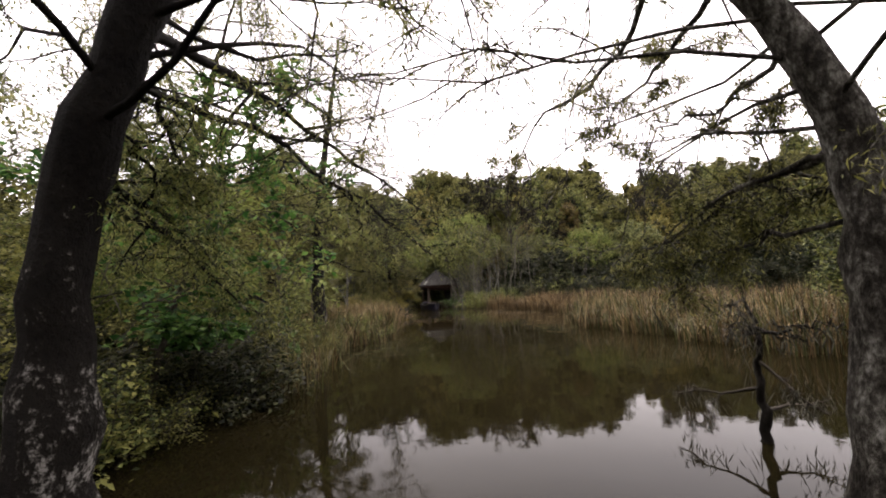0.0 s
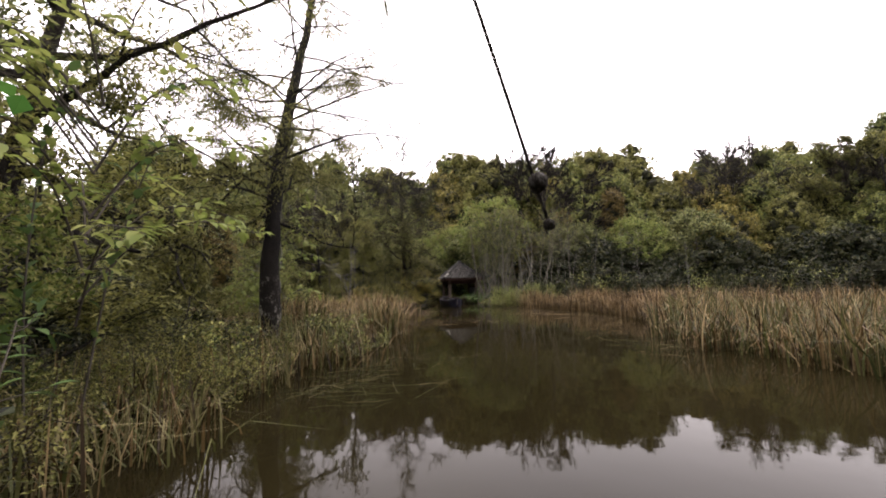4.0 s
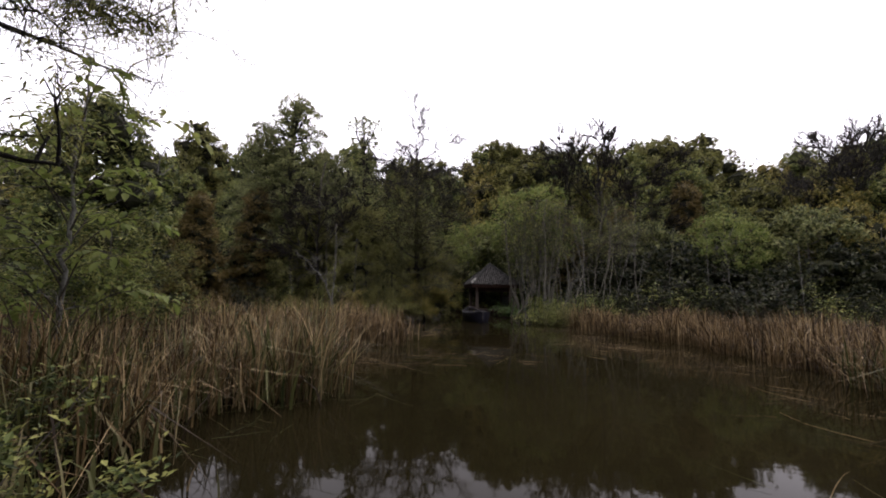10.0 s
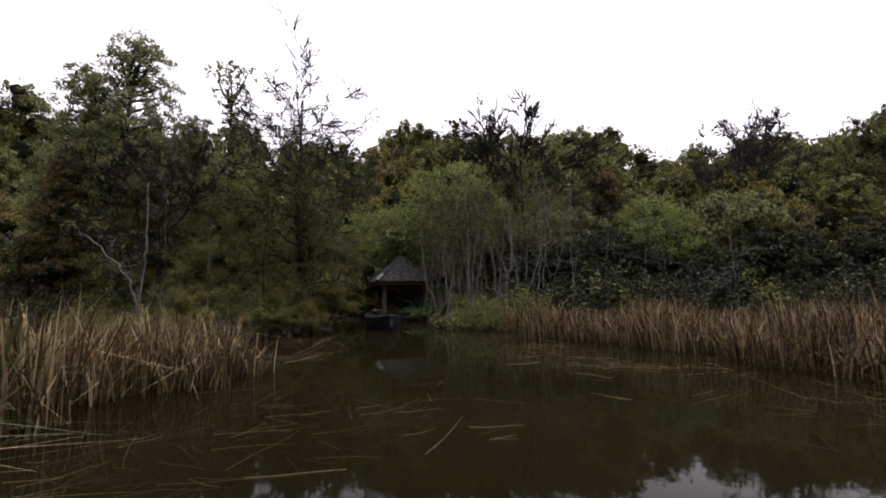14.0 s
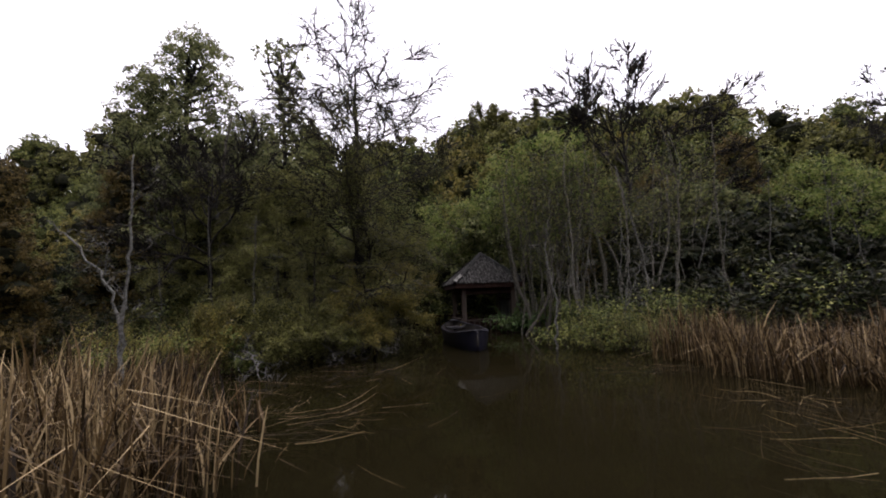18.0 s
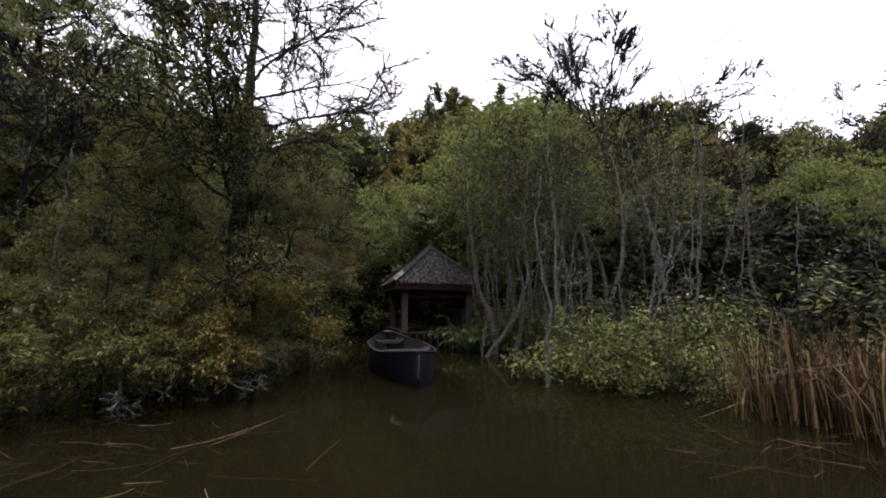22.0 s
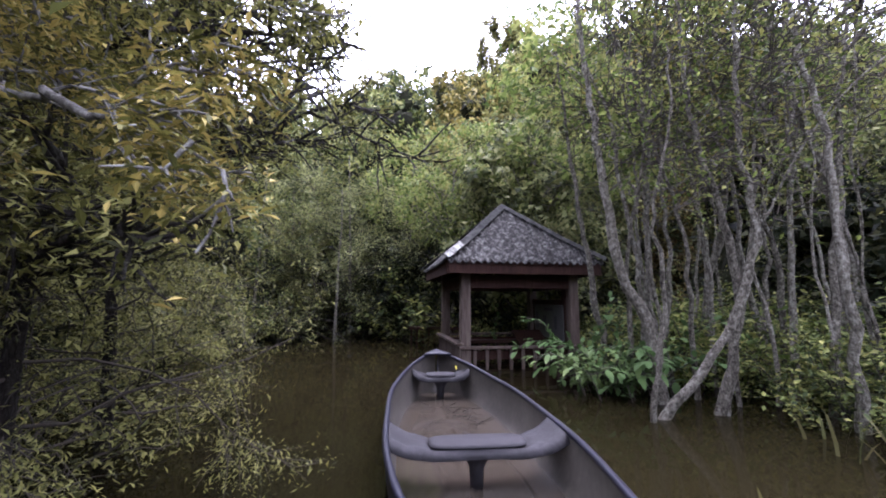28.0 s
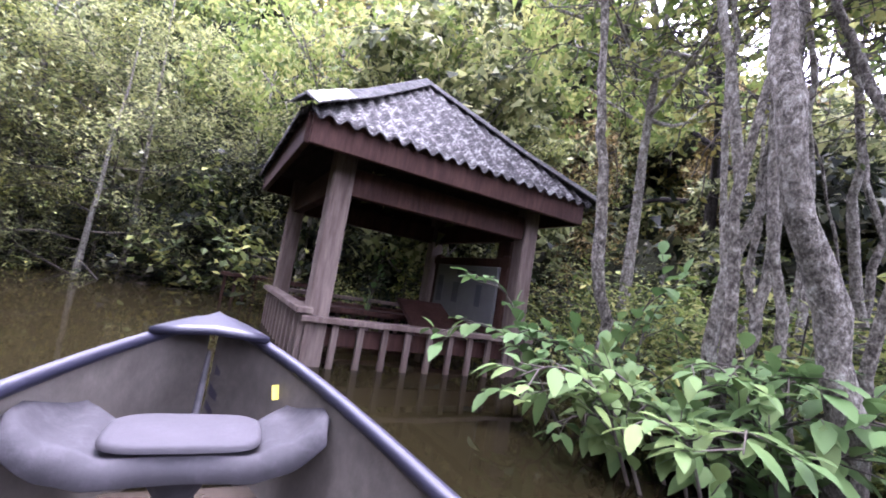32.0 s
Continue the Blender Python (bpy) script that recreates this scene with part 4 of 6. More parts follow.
# The wooded slope beyond the reeds, low and dark in front, rising row by row.
for i in range(19):
    plant("holly", 5.8 + i * 1.95 + rng.uniform(-0.5, 0.5), 27.0 + rng.uniform(-0.7, 0.7) - 0.02 * i * i * 0.4, rng.uniform(0.8, 1.15))
for i in range(13):
    plant(["sage", "green", "sage", "fresh", "olive"][i % 5], 7.4 + i * 2.6 + rng.uniform(-0.7, 0.7), 29.6 + rng.uniform(-0.8, 0.8) - 0.06 * i, (0.92 if i % 5 in (0, 2) else 0.62) * rng.uniform(0.9, 1.1))
for i in range(13):
    plant(["green", "rust", "olive", "fresh", "green", "olive"][i % 6], 7.0 + i * 2.9 + rng.uniform(-0.8, 0.8), 33.4 + rng.uniform(-1, 1) - 0.08 * i, rng.uniform(0.84, 1.0) * (0.97 - 0.03 * i))
for i in range(14):
    plant(["back", "deep", "deep", "back", "fresh"][i % 5], 3.2 + i * 3.2 + rng.uniform(-0.9, 0.9), 38.4 + rng.uniform(-1.2, 1.2) - 0.1 * i, rng.uniform(0.92, 1.12) * (0.94 - 0.03 * i) * (0.95 if i > 5 else 1.0))
for i in range(27):
    x = -42 + i * 3.3 + rng.uniform(-1.2, 1.2)
    plant(["deep", "back", "fresh", "deep"][i % 4], x, 46.0 + rng.uniform(-1.5, 1.5) - 0.12 * abs(x), rng.uniform(0.95, 1.15) * (0.98 if x < -2 else 1.0 if x < 8 else 0.9 if x < 18 else 0.7))
# The left bank behind the reeds.
for i in range(12):
    x = -11.5 - i * 2.5 + rng.uniform(-0.7, 0.7)
    plant(["green", "rust", "holly", "olive", "fresh", "holly"][i % 6], x, 23.4 + rng.uniform(-0.8, 1.2) - 0.1 * i, (1.15 if i % 6 in (2, 5) else 0.56) * rng.uniform(0.9, 1.1))
for i in range(12):
    x = -12 - i * 2.8 + rng.uniform(-0.8, 0.8)
    plant(["fresh", "green", "olive", "green"][i % 4], x, 28.5 + rng.uniform(-1, 1) - 0.2 * i, rng.uniform(0.6, 0.76))
for i in range(9):
    plant(["deep", "back"][i % 2], -10.5 - i * 3.6 + rng.uniform(-1, 1), 36 + rng.uniform(-1.2, 1.2) - 0.3 * i, rng.uniform(0.66, 0.8))
for x, y, k, s in ((-2.6, 30.9, "airy", 0.74), (0.2, 30.4, "lacy", 0.66), (-4.6, 31.0, "airy", 0.72), (-6.4, 30.9, "lacy", 0.74), (-8.0, 30.2, "airy", 0.75), (-5.9, 29.2, "airy", 0.56), (-7.4, 28.0, "lacy", 0.6)):
    plant(k, x, y, s)
for side in (-1, 1):
    for i in range(9):
        plant(["deep", "back", "rust", "deep"][i % 4], side * (24 + rng.uniform(-2, 5)) - (3 if side < 0 else -3), -14 + i * 4.4 + rng.uniform(-1, 1), rng.uniform(0.75, 1.0) * (0.62 if i > 4 else 0.8))
# Unseen row behind the start, added to close off sky and reflections.
for i in range(8):
    plant(["back", "deep", "deep"][i % 3], -22 + i * 6.5 + rng.uniform(-1, 1), -18 + rng.uniform(-2, 2), rng.uniform(0.9, 1.1))
near_bank = [(-5.78, 1.32, "young", 0.55), (-8.71, 3.65, "young", 0.434), (-7.35, 7, "bank", 0.341), (-11.27, 8.03, "rust", 0.496), (-10.25, -0.27, "green", 0.8), (-14.28, 3.64, "deep", 0.589), (-12.86, 11.47, "young", 0.64), (-9.88, 13.19, "bank", 0.31), (-15.42, 16.37, "deep", 0.8), (-12.89, 19.15, "rust", 0.6), (-2.85, 3, "young", 0.4), (-1.7, 1.48, "bright", 0.5), (-0.8, 3.15, "bank", 0.36), (-3.96, 0.91, "young", 0.46), (-4.83, 3.15, "bright", 0.6)]
far_bank = [(-6.32, 5.16, "young", 0.4), (-2.28, 8.82, "young", 0.3), (-2.8, 9.66, "bank", 0.26), (-5.68, 8.2, "bank", 0.248), (-0.2, 0.13, "bank", 0.34), (-1.44, -1.4, "young", 0.4), (1.01, -2.39, "bank", 0.3), (8.49, 0.61, "young", 0.36), (9.99, 3.37, "young", 0.42), (9.34, -2.43, "young", 0.5), (-2.45, 8.51, "bright", 0.36), (0.1, 1.91, "bright", 0.42), (-2.94, 2.29, "airy", 0.8), (-4.02, 4.71, "airy", 0.85), (-8.04, 0.95, "bright", 0.75)]
# Near-black trees added as a dark backdrop where overhead shade would fall.
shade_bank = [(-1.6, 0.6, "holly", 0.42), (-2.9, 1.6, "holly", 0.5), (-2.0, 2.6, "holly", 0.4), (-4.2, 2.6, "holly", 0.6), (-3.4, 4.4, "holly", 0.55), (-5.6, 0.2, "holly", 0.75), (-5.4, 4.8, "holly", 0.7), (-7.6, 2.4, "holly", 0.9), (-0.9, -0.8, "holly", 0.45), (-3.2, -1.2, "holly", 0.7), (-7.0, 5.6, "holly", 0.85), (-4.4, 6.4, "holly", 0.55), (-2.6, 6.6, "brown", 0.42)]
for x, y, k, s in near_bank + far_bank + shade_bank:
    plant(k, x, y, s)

# ---- shrubs at the water ----
bush = {
    "green": make_shrub("shrub", "rounded green shrub standing in the water", 31, 1.5, 0.9, GREEN, per=4.5, simple=True),
    "olive": make_shrub("shrub", "olive-brown shrub with arching stems", 32, 1.3, 1.0, OLIVE, 16, 0.055, 10),
    "yellow": make_shrub("shrub", "yellow-green low shrub over the water", 33, 1.0, 1.1, YELLOWG, 18, 0.036, 16),
    "dark": make_shrub("shrub", "dense green shrub under the trees, leaves darkened for shade", 34, 1.8, 1.0, SHADELEAF, 18, 0.13, 4.5, simple=True),
    "fresh": make_shrub("shrub", "fresh green leafy shrub at the water", 36, 1.1, 0.9, BRIGHT, 13, 0.095, 8),
    "leafy": make_shrub("shrub", "mid-green leafy shrub at the water's edge", 35, 1.2, 0.9, GREEN, 14, 0.095, 8),
}
seen_bush = set()


def shrub(kind, x, y, size=1.0, stretch=1.0):
    ob, turn = bush[kind], rng.uniform(0, 360)
    z = max(0.0, float(bed_height(np.array(x), np.array(y))))
    if kind not in seen_bush:
        seen_bush.add(kind)
        return set_at(ob, x, y, z, turn, size)
    return copy_at(ob, x, y, z, turn, size, stretch)


left_shrubs = [("olive", 0.23, 5.17, 0.4), ("yellow", -0.09, 5.56, 0.45), ("leafy", 0.74, 6.18, 0.5), ("olive", -0.28, 6.24, 0.55), ("fresh", -0.9, 7.64, 0.5), ("olive", -2.97, 20.01, 0.8), ("yellow", -3.56, 20, 0.9), ("fresh", -3.75, 17.67, 0.66), ("yellow", -4.51, 17.2, 0.8), ("fresh", -5.37, 17.59, 0.65), ("yellow", -6.3, 17.6, 0.9), ("olive", -3.91, 21.42, 0.9), ("leafy", 1.98, 20.91, 0.72), ("olive", 2.54, 20.55, 0.62), ("leafy", 3.13, 21.14, 0.75), ("yellow", 2.27, 21.37, 0.7), ("leafy", 3.48, 22.15, 0.85), ("dark", 3.55, 24.13, 0.9), ("leafy", 2.58, 22.61, 0.7), ("leafy", 1.88, 25.04, 0.5), ("olive", 2.5, 24.37, 0.5)]
right_shrubs = [("leafy", 2.82, 27.13, 0.7), ("dark", 2.59, 29.49, 0.9), ("green", 1.32, 28.97, 0.8), ("leafy", -0.2, 31.25, 1.6), ("green", -2.04, 31.15, 1.2), ("leafy", -3.77, 30.69, 1.5), ("dark", -6.82, 30.51, 1.2), ("green", -7.88, 27.98, 1.1), ("leafy", -1.21, 29.34, 0.85), ("leafy", -0.2, 29.19, 0.8), ("green", 3.61, 27.82, 1.0), ("yellow", -2.99, 28.98, 0.5), ("fresh", 1.5, 25.45, 0.9), ("leafy", 2.13, 25.65, 1.0), ("fresh", 2.58, 24.89, 0.85), ("fresh", 1.89, 27.32, 1.1), ("leafy", 3.17, 25.56, 1.0), ("fresh", 3.79, 24.74, 0.9), ("leafy", 1.21, 26.75, 0.8), ("leafy", 0.92, 25.88, 0.7), ("leafy", 4.65, 23.64, 0.8), ("leafy", 2.03, 23.97, 0.6), ("fresh", 2.66, 23.43, 0.5)]
for kind, x, y, s in left_shrubs + right_shrubs:
    shrub(kind, x, y, s)
# Mostly near-black shrubs, to imitate the shaded band under the wood's edge.
for i in range(26):
    shrub(["dark", "dark", "green", "dark"][i % 4], 4.2 + i * 1.25 + rng.uniform(-0.4, 0.4), 24.3 + rng.uniform(-0.8, 0.8), rng.uniform(0.8, 1.3))
for i in range(22):
    shrub(["dark", "green", "olive", "leafy"][i % 4], -6.0 - i * 1.2 + rng.uniform(-0.4, 0.4), 21.2 + rng.uniform(-0.9, 0.9), rng.uniform(0.7, 1.15))
BANK = [(-3.1, 2.3), (0.0, 2.1), (2.1, 1.7), (3.76, 1.0), (5.3, 0.85), (6.0, 0.6), (7.2, 0.3)]
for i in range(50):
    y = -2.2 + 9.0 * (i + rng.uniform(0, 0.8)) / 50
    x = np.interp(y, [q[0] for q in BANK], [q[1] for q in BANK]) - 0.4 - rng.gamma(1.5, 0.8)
    # Below y 0.7 mostly the near-black kind, its colour standing in for tree shade.
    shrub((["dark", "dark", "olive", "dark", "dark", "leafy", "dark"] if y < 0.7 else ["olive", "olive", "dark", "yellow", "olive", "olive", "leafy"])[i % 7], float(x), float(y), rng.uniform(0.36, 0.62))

# ---- the dense undergrowth inside the wood ----
def thicket(rng, n, path, depth, tall, size):
    """Loose leaf masses in the wood's shade, heaped in rounded bushes along a line over near-black cores."""
    path = np.array(path, float)
    seg = np.concatenate([[0], np.cumsum(np.linalg.norm(np.diff(path, axis=0), axis=1))])
    m = int(n / (130 * max(1.0, tall / 3.4)))
    u = rng.uniform(0, seg[-1], m)
    cx, cy = np.interp(u, seg, path[:, 0]) + rng.uniform(-depth, depth, m), np.interp(u, seg, path[:, 1]) + rng.uniform(-depth, depth, m)
    top = tall * (rng.uniform(0.35, 1.1, m) if tall < 6 else rng.uniform(0.78, 1.06, m))
    base = np.maximum(-0.1, bed_height(cx, cy))
    k = rng.integers(0, m, n)
    v = rng.normal(0, 1, (n, 3)); v /= np.linalg.norm(v, axis=1, keepdims=True)
    v *= rng.uniform(0.72, 1.05, n)[:, None] * (1 + 0.22 * np.sin(v[:, :1] * 5 + k[:, None]) + 0.12 * np.sin(v[:, 2:] * 9 + k[:, None] * 2))
    C = np.stack([cx[k] + v[:, 0] * (1.5 + 0.06 * tall), cy[k] + v[:, 1] * 1.3, base[k] + np.abs(v[:, 2]) * top[k]], -1)
    out = [leaves_at(rng, C, size, 0.3, 0.7, 0.08, 0.5, True)]
    # Solid core under the leaves: shade put in as colour, and no sky through.
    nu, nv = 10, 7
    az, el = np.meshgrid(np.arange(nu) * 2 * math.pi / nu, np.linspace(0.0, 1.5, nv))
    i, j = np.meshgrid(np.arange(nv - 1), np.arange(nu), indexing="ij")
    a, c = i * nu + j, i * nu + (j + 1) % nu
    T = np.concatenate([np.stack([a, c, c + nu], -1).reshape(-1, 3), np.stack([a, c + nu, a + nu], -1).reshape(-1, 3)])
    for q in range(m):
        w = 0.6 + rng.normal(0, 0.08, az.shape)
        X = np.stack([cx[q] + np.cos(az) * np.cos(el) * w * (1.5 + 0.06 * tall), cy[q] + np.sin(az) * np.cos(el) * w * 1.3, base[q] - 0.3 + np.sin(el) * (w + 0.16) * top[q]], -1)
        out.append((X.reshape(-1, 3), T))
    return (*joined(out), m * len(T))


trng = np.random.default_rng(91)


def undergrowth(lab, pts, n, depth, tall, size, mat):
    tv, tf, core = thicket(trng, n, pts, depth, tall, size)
    tagged(new("undergrowth", mesh_np("undergrowth", tv, tf, mat, False, core, SHADECORE)), lab, "undergrowth", kind="stuff")


undergrowth("undergrowth under the far trees, leaves darkened for shade", [(-40, 24), (-20, 28.5), (-9, 31.5), (-1, 34.5), (6, 31), (20, 29.5), (42, 26)], 34000, 1.6, 3.4, 0.3, SHADELEAF)
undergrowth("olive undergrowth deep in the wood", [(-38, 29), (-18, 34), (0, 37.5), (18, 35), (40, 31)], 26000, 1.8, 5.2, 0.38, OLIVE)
undergrowth("dark undergrowth below the bank's trees", [(-22, -14), (-19, 0), (-18, 10), (-20, 22)], 14000, 2.0, 3.4, 0.3, SHADELEAF)
undergrowth("dark undergrowth beyond the reed bed", [(22, -14), (20, 0), (22, 12), (27, 24)], 14000, 2.0, 3.4, 0.3, SHADELEAF)

# ---- reeds ----
LEFT_EDGE = [(6.5, 0.3), (7.9, 0.3), (9.2, 0.8), (10.0, 0.3), (10.4, -0.3), (11.5, -0.9), (12.3, -1.2), (12.9, -0.9), (13.9, -0.35), (14.9, -0.75), (15.4, -1.6), (16.2, -3.2), (17.5, -3.6)]
RIGHT_EDGE = [(2.79, 8.16), (6.19, 6.84), (7.83, 5.94), (9.66, 6.3), (12.08, 6.85), (13.79, 6.29), (15.4, 5.77), (16.52, 5.14), (17.25, 4.62), (17.72, 3.88), (18.55, 3.28), (19.8, 3.01)]


def reed_bed(rng, places, tall, wide):
    """Bent blades, each a strip of three pieces."""
    n = len(places)
    az = rng.uniform(0, 2 * math.pi, n)
    lean = np.stack([np.cos(az), np.sin(az)], -1) * (np.minimum(rng.gamma(1.5, 0.23, n), 0.85) * tall)[:, None]
    patch = 0.82 + 0.25 * np.sin(places[:, 0] * 2.1 + 1.3 * np.sin(places[:, 1] * 1.7)) * np.cos(places[:, 1] * 1.3)
    h = tall * np.clip(rng.normal(0.95, 0.24, n), 0.25, 1.5) * patch
    side = np.stack([-np.sin(az + rng.normal(0, 0.6, n)), np.cos(az), np.zeros(n)], -1)
    side *= (wide * rng.uniform(0.5, 1.5, n))[:, None]
    V = np.zeros((n, 8, 3))
    flop = (rng.random(n) < 0.42) * rng.uniform(0.1, 0.6, n) * tall
    for k, f in enumerate((0.0, 0.45, 0.8, 1.0)):
        c = np.zeros((n, 3))
        c[:, :2] = places + lean * f ** 2
        c[:, 2] = -0.12 + (h + 0.12) * f * (1 - 0.08 * f) - flop * max(0, f - 0.75) * 3
        if k == 3:
            c[:, :2] += lean * (flop / tall * 2.5)[:, None]
        w = side * (0.9, 1.0, 0.7, 0.12)[k]
        V[:, 2 * k], V[:, 2 * k + 1] = c - w / 2, c + w / 2
    F = (np.arange(n)[:, None, None] * 8 + np.array([[0, 1, 3, 2], [2, 3, 5, 4], [4, 5, 7, 6]])[None]).reshape(-1, 4)
    return V.reshape(-1, 3), F


def clumped(rng, n, y0, y1, edge, sign, depth):
    """Places behind a water edge, thickest near it, in tufts."""
    y = rng.uniform(y0, y1, n)
    x = np.interp(y, [e[0] for e in edge], [e[1] for e in edge])
    x = x + sign * (rng.gamma(1.3, depth / 3, n)) + sign * (0.18 * np.sin(y * 4.1) + 0.12 * np.sin(y * 9.3))
    tuft = rng.normal(0, 0.08, (n, 2))
    return np.round(np.stack([x, y], -1) / 0.21) * 0.21 + tuft


rng = np.random.default_rng(8)
for nm, lab, pl, tall, wide, mat in (
    ("reed_bed", "stand of dry tan cattail reeds on the bank below the wood", clumped(rng, 17000, 7.0, 14.4, LEFT_EDGE, -1, 5.0), 0.8, 0.012, REED),
    ("reed_bed", "broad stand of dry tan cattail reeds along the channel", clumped(rng, 22000, 11.8, 19.8, RIGHT_EDGE, 1, 6.5), 0.74, 0.012, REED),
    ("reed_bed", "tall mixed green and tan reeds in the shallows", clumped(rng, 11000, 2.5, 13.0, RIGHT_EDGE, 1, 4.5), 0.72, 0.013, REED),
    ("reed_bed", "sparse low tan reeds below the shrubs", clumped(rng, 1500, 15.0, 17.6, LEFT_EDGE, -1, 2.4), 0.5, 0.014, REED),
    ("reed_bed", "broken tan reeds round the cypress foot", np.stack([rng.normal(0.45, 0.55, 420), rng.normal(5.7, 0.6, 420)], -1), 0.55, 0.014, REED),
    ("sedge_bed", "green sedge tuft round the cypress foot", np.stack([rng.normal(0.4, 0.5, 320), rng.normal(5.9, 0.5, 320)], -1), 0.6, 0.016, SEDGE),
    ("sedge_bed", "green sedge leaves among the dry reeds", clumped(rng, 2200, 6.6, 12.0, LEFT_EDGE, -1, 2.5), 0.78, 0.02, SEDGE),
    ("sedge_bed", "green sedge leaves among the tall reeds", clumped(rng, 6000, 2.5, 12.0, RIGHT_EDGE, 1, 4.5), 0.74, 0.017, SEDGE),
    ("sedge_bed", "arching green sedge blades beside the flooded stems", np.stack([rng.normal(2.0, 0.45, 110), rng.normal(22.8, 0.3, 110)], -1), 0.42, 0.02, SEDGE),
    ("sedge_bed", "small sedge tuft standing in open water", np.stack([rng.normal(-4.27, 0.06, 14), rng.normal(24.0, 0.06, 14)], -1), 0.34, 0.018, SEDGE),
    ("sedge_bed", "thin green sedge on the shrubby bank", clumped(rng, 2400, 0.8, 7.8, BANK, -1, 3.0), 0.55, 0.012, SEDGE),
    ("reed_bed", "dry brown reeds tangled on the shrubby bank", clumped(rng, 1500, 0.8, 7.8, BANK, -1, 3.0), 0.55, 0.012, REED),
):
    tagged(new(nm, mesh_np(nm, *reed_bed(rng, pl, tall, wide), mat)), lab, "reeds", kind="stuff")


def floating(rng, n, x, y, sx, sy, turn, length=0.45):
    """Fallen stems that lie on the water."""
    out = []
    for _ in range(n):
        a = radians(turn) + rng.normal(0, 0.95)
        c = np.array([x + rng.normal(0, sx), y + rng.normal(0, sy), 0.006 + rng.uniform(0, 0.02)])
        P = bent_line(rng, c, (math.cos(a), math.sin(a), rng.normal(0, 0.02)), length * rng.uniform(0.3, 1.3), 3, 0.1)
        P[:, 2] = np.maximum(P[:, 2], 0.004)
        r = rng.uniform(0.001, 0.0022)
        out.append(tube(P, np.linspace(r, r * 0.5, 4), 4, False))
    return joined(out)


for x, y, sx, sy, turn, n in ((1.07, 12.33, 0.6, 0.35, 15, 60), (0.26, 11.21, 0.5, 0.4, 20, 50), (4.44, 14.78, 0.6, 0.3, 165, 70), (5.62, 12.91, 0.6, 0.4, 160, 60), (5.67, 9.97, 0.4, 0.8, 150, 30), (3.33, 16.03, 0.3, 0.5, 120, 40),
                              (-0.75, 15.51, 0.5, 0.4, 10, 70), (0.31, 8.61, 0.4, 0.5, 20, 50), (1.79, 4.21, 0.4, 0.35, 15, 50), (5.92, 7.57, 0.5, 0.7, 150, 40), (-1.52, 17.57, 0.5, 0.3, 5, 50), (2.79, 18.47, 0.4, 0.25, 170, 40), (3.82, 16.57, 0.4, 0.3, 175, 30), (1.61, 5.53, 0.4, 0.4, 20, 40)):
    tagged(new("floating_reeds", mesh_np("floating_reeds", *floating(rng, int(1.3 * n), x, y, 1.2 * sx, 1.2 * sy, turn, 0.5), SEDGE if y < 9 else REED)), "raft of fallen tan reed stems on the water", "reeds", kind="stuff")

# ---- the leaning trees by the channel's mouth ----
dark_limbs_low = [([(2.477, -1.927, 1.6), (2.417, -1.407, 1.62), (2.537, -1.257, 1.38), (2.787, -1.047, 1.07)], 0.024), ([(2.797, -1.927, 2.5), (2.647, -0.827, 2.75), (3.007, -0.007, 2.42), (3.397, 0.373, 2.2), (3.597, 0.623, 1.95)], 0.036), ([(2.447, -1.977, 1.7), (1.897, -1.327, 1.98), (1.847, -0.847, 1.85), (1.877, -0.647, 1.59), (2.087, -0.227, 1.28), (2.237, -0.027, 1.1)], 0.03), ([(2.597, -1.977, 2.3), (2.197, -1.117, 2.45), (2.167, -0.847, 2.12), (2.127, -0.707, 1.84)], 0.024)]
dark_limbs_high = [([(2.597, -1.727, 2.3), (2.667, -1.257, 2.36), (2.837, -0.95, 2.3), (3.0, -0.65, 2.15), (3.24, -0.36, 1.95), (3.45, 0.0, 1.76), (3.62, 0.34, 1.58), (3.8, 0.36, 1.42)], 0.026), ([(3.6, 0.3, 1.6), (3.74, 0.38, 1.52), (4.0, 0.48, 1.57), (4.26, 0.58, 1.56)], 0.009), ([(3.24, -0.36, 1.95), (3.27, -0.2, 1.72), (3.24, -0.1, 1.5)], 0.014), ([(2.447, -1.827, 1.85), (2.247, -1.427, 1.74), (2.377, -1.167, 1.64), (2.447, -1.007, 1.39), (2.627, -0.787, 1.15), (2.757, -0.677, 1.03)], 0.024), ([(2.477, -1.827, 2.1), (2.417, -1.507, 1.99), (2.437, -1.337, 1.8), (2.527, -1.187, 1.73)], 0.02), ([(2.697, -1.827, 2.3), (2.557, -1.427, 2.16), (2.497, -1.357, 1.97), (2.487, -1.287, 1.83), (2.577, -1.157, 1.83)], 0.018)]
make_tree("cypress_tree", "leaning dark cypress with white lichen on its foot", "tree", 41, 4.5, 0.185, GREEN, LICHEN, 24, 0.46, 0.4, 0.2, 0.045, 7, 0.05, line=[(2.517, -1.977, -0.5), (2.457, -1.977, 0.4), (2.427, -1.977, 0.9), (2.447, -1.977, 1.3), (2.557, -1.977, 1.85), (2.777, -1.977, 2.4), (2.997, -1.927, 2.9), (3.197, -1.827, 3.8), (3.297, -1.727, 4.6)],
          limbs=dark_limbs_low + dark_limbs_high,
          fine=True, simple=False, aspect=0.16, hang=0.7, flare=1.3, group="", moss=26, sides=14, tip=0.3, thin=0.34, crooked=0.24)
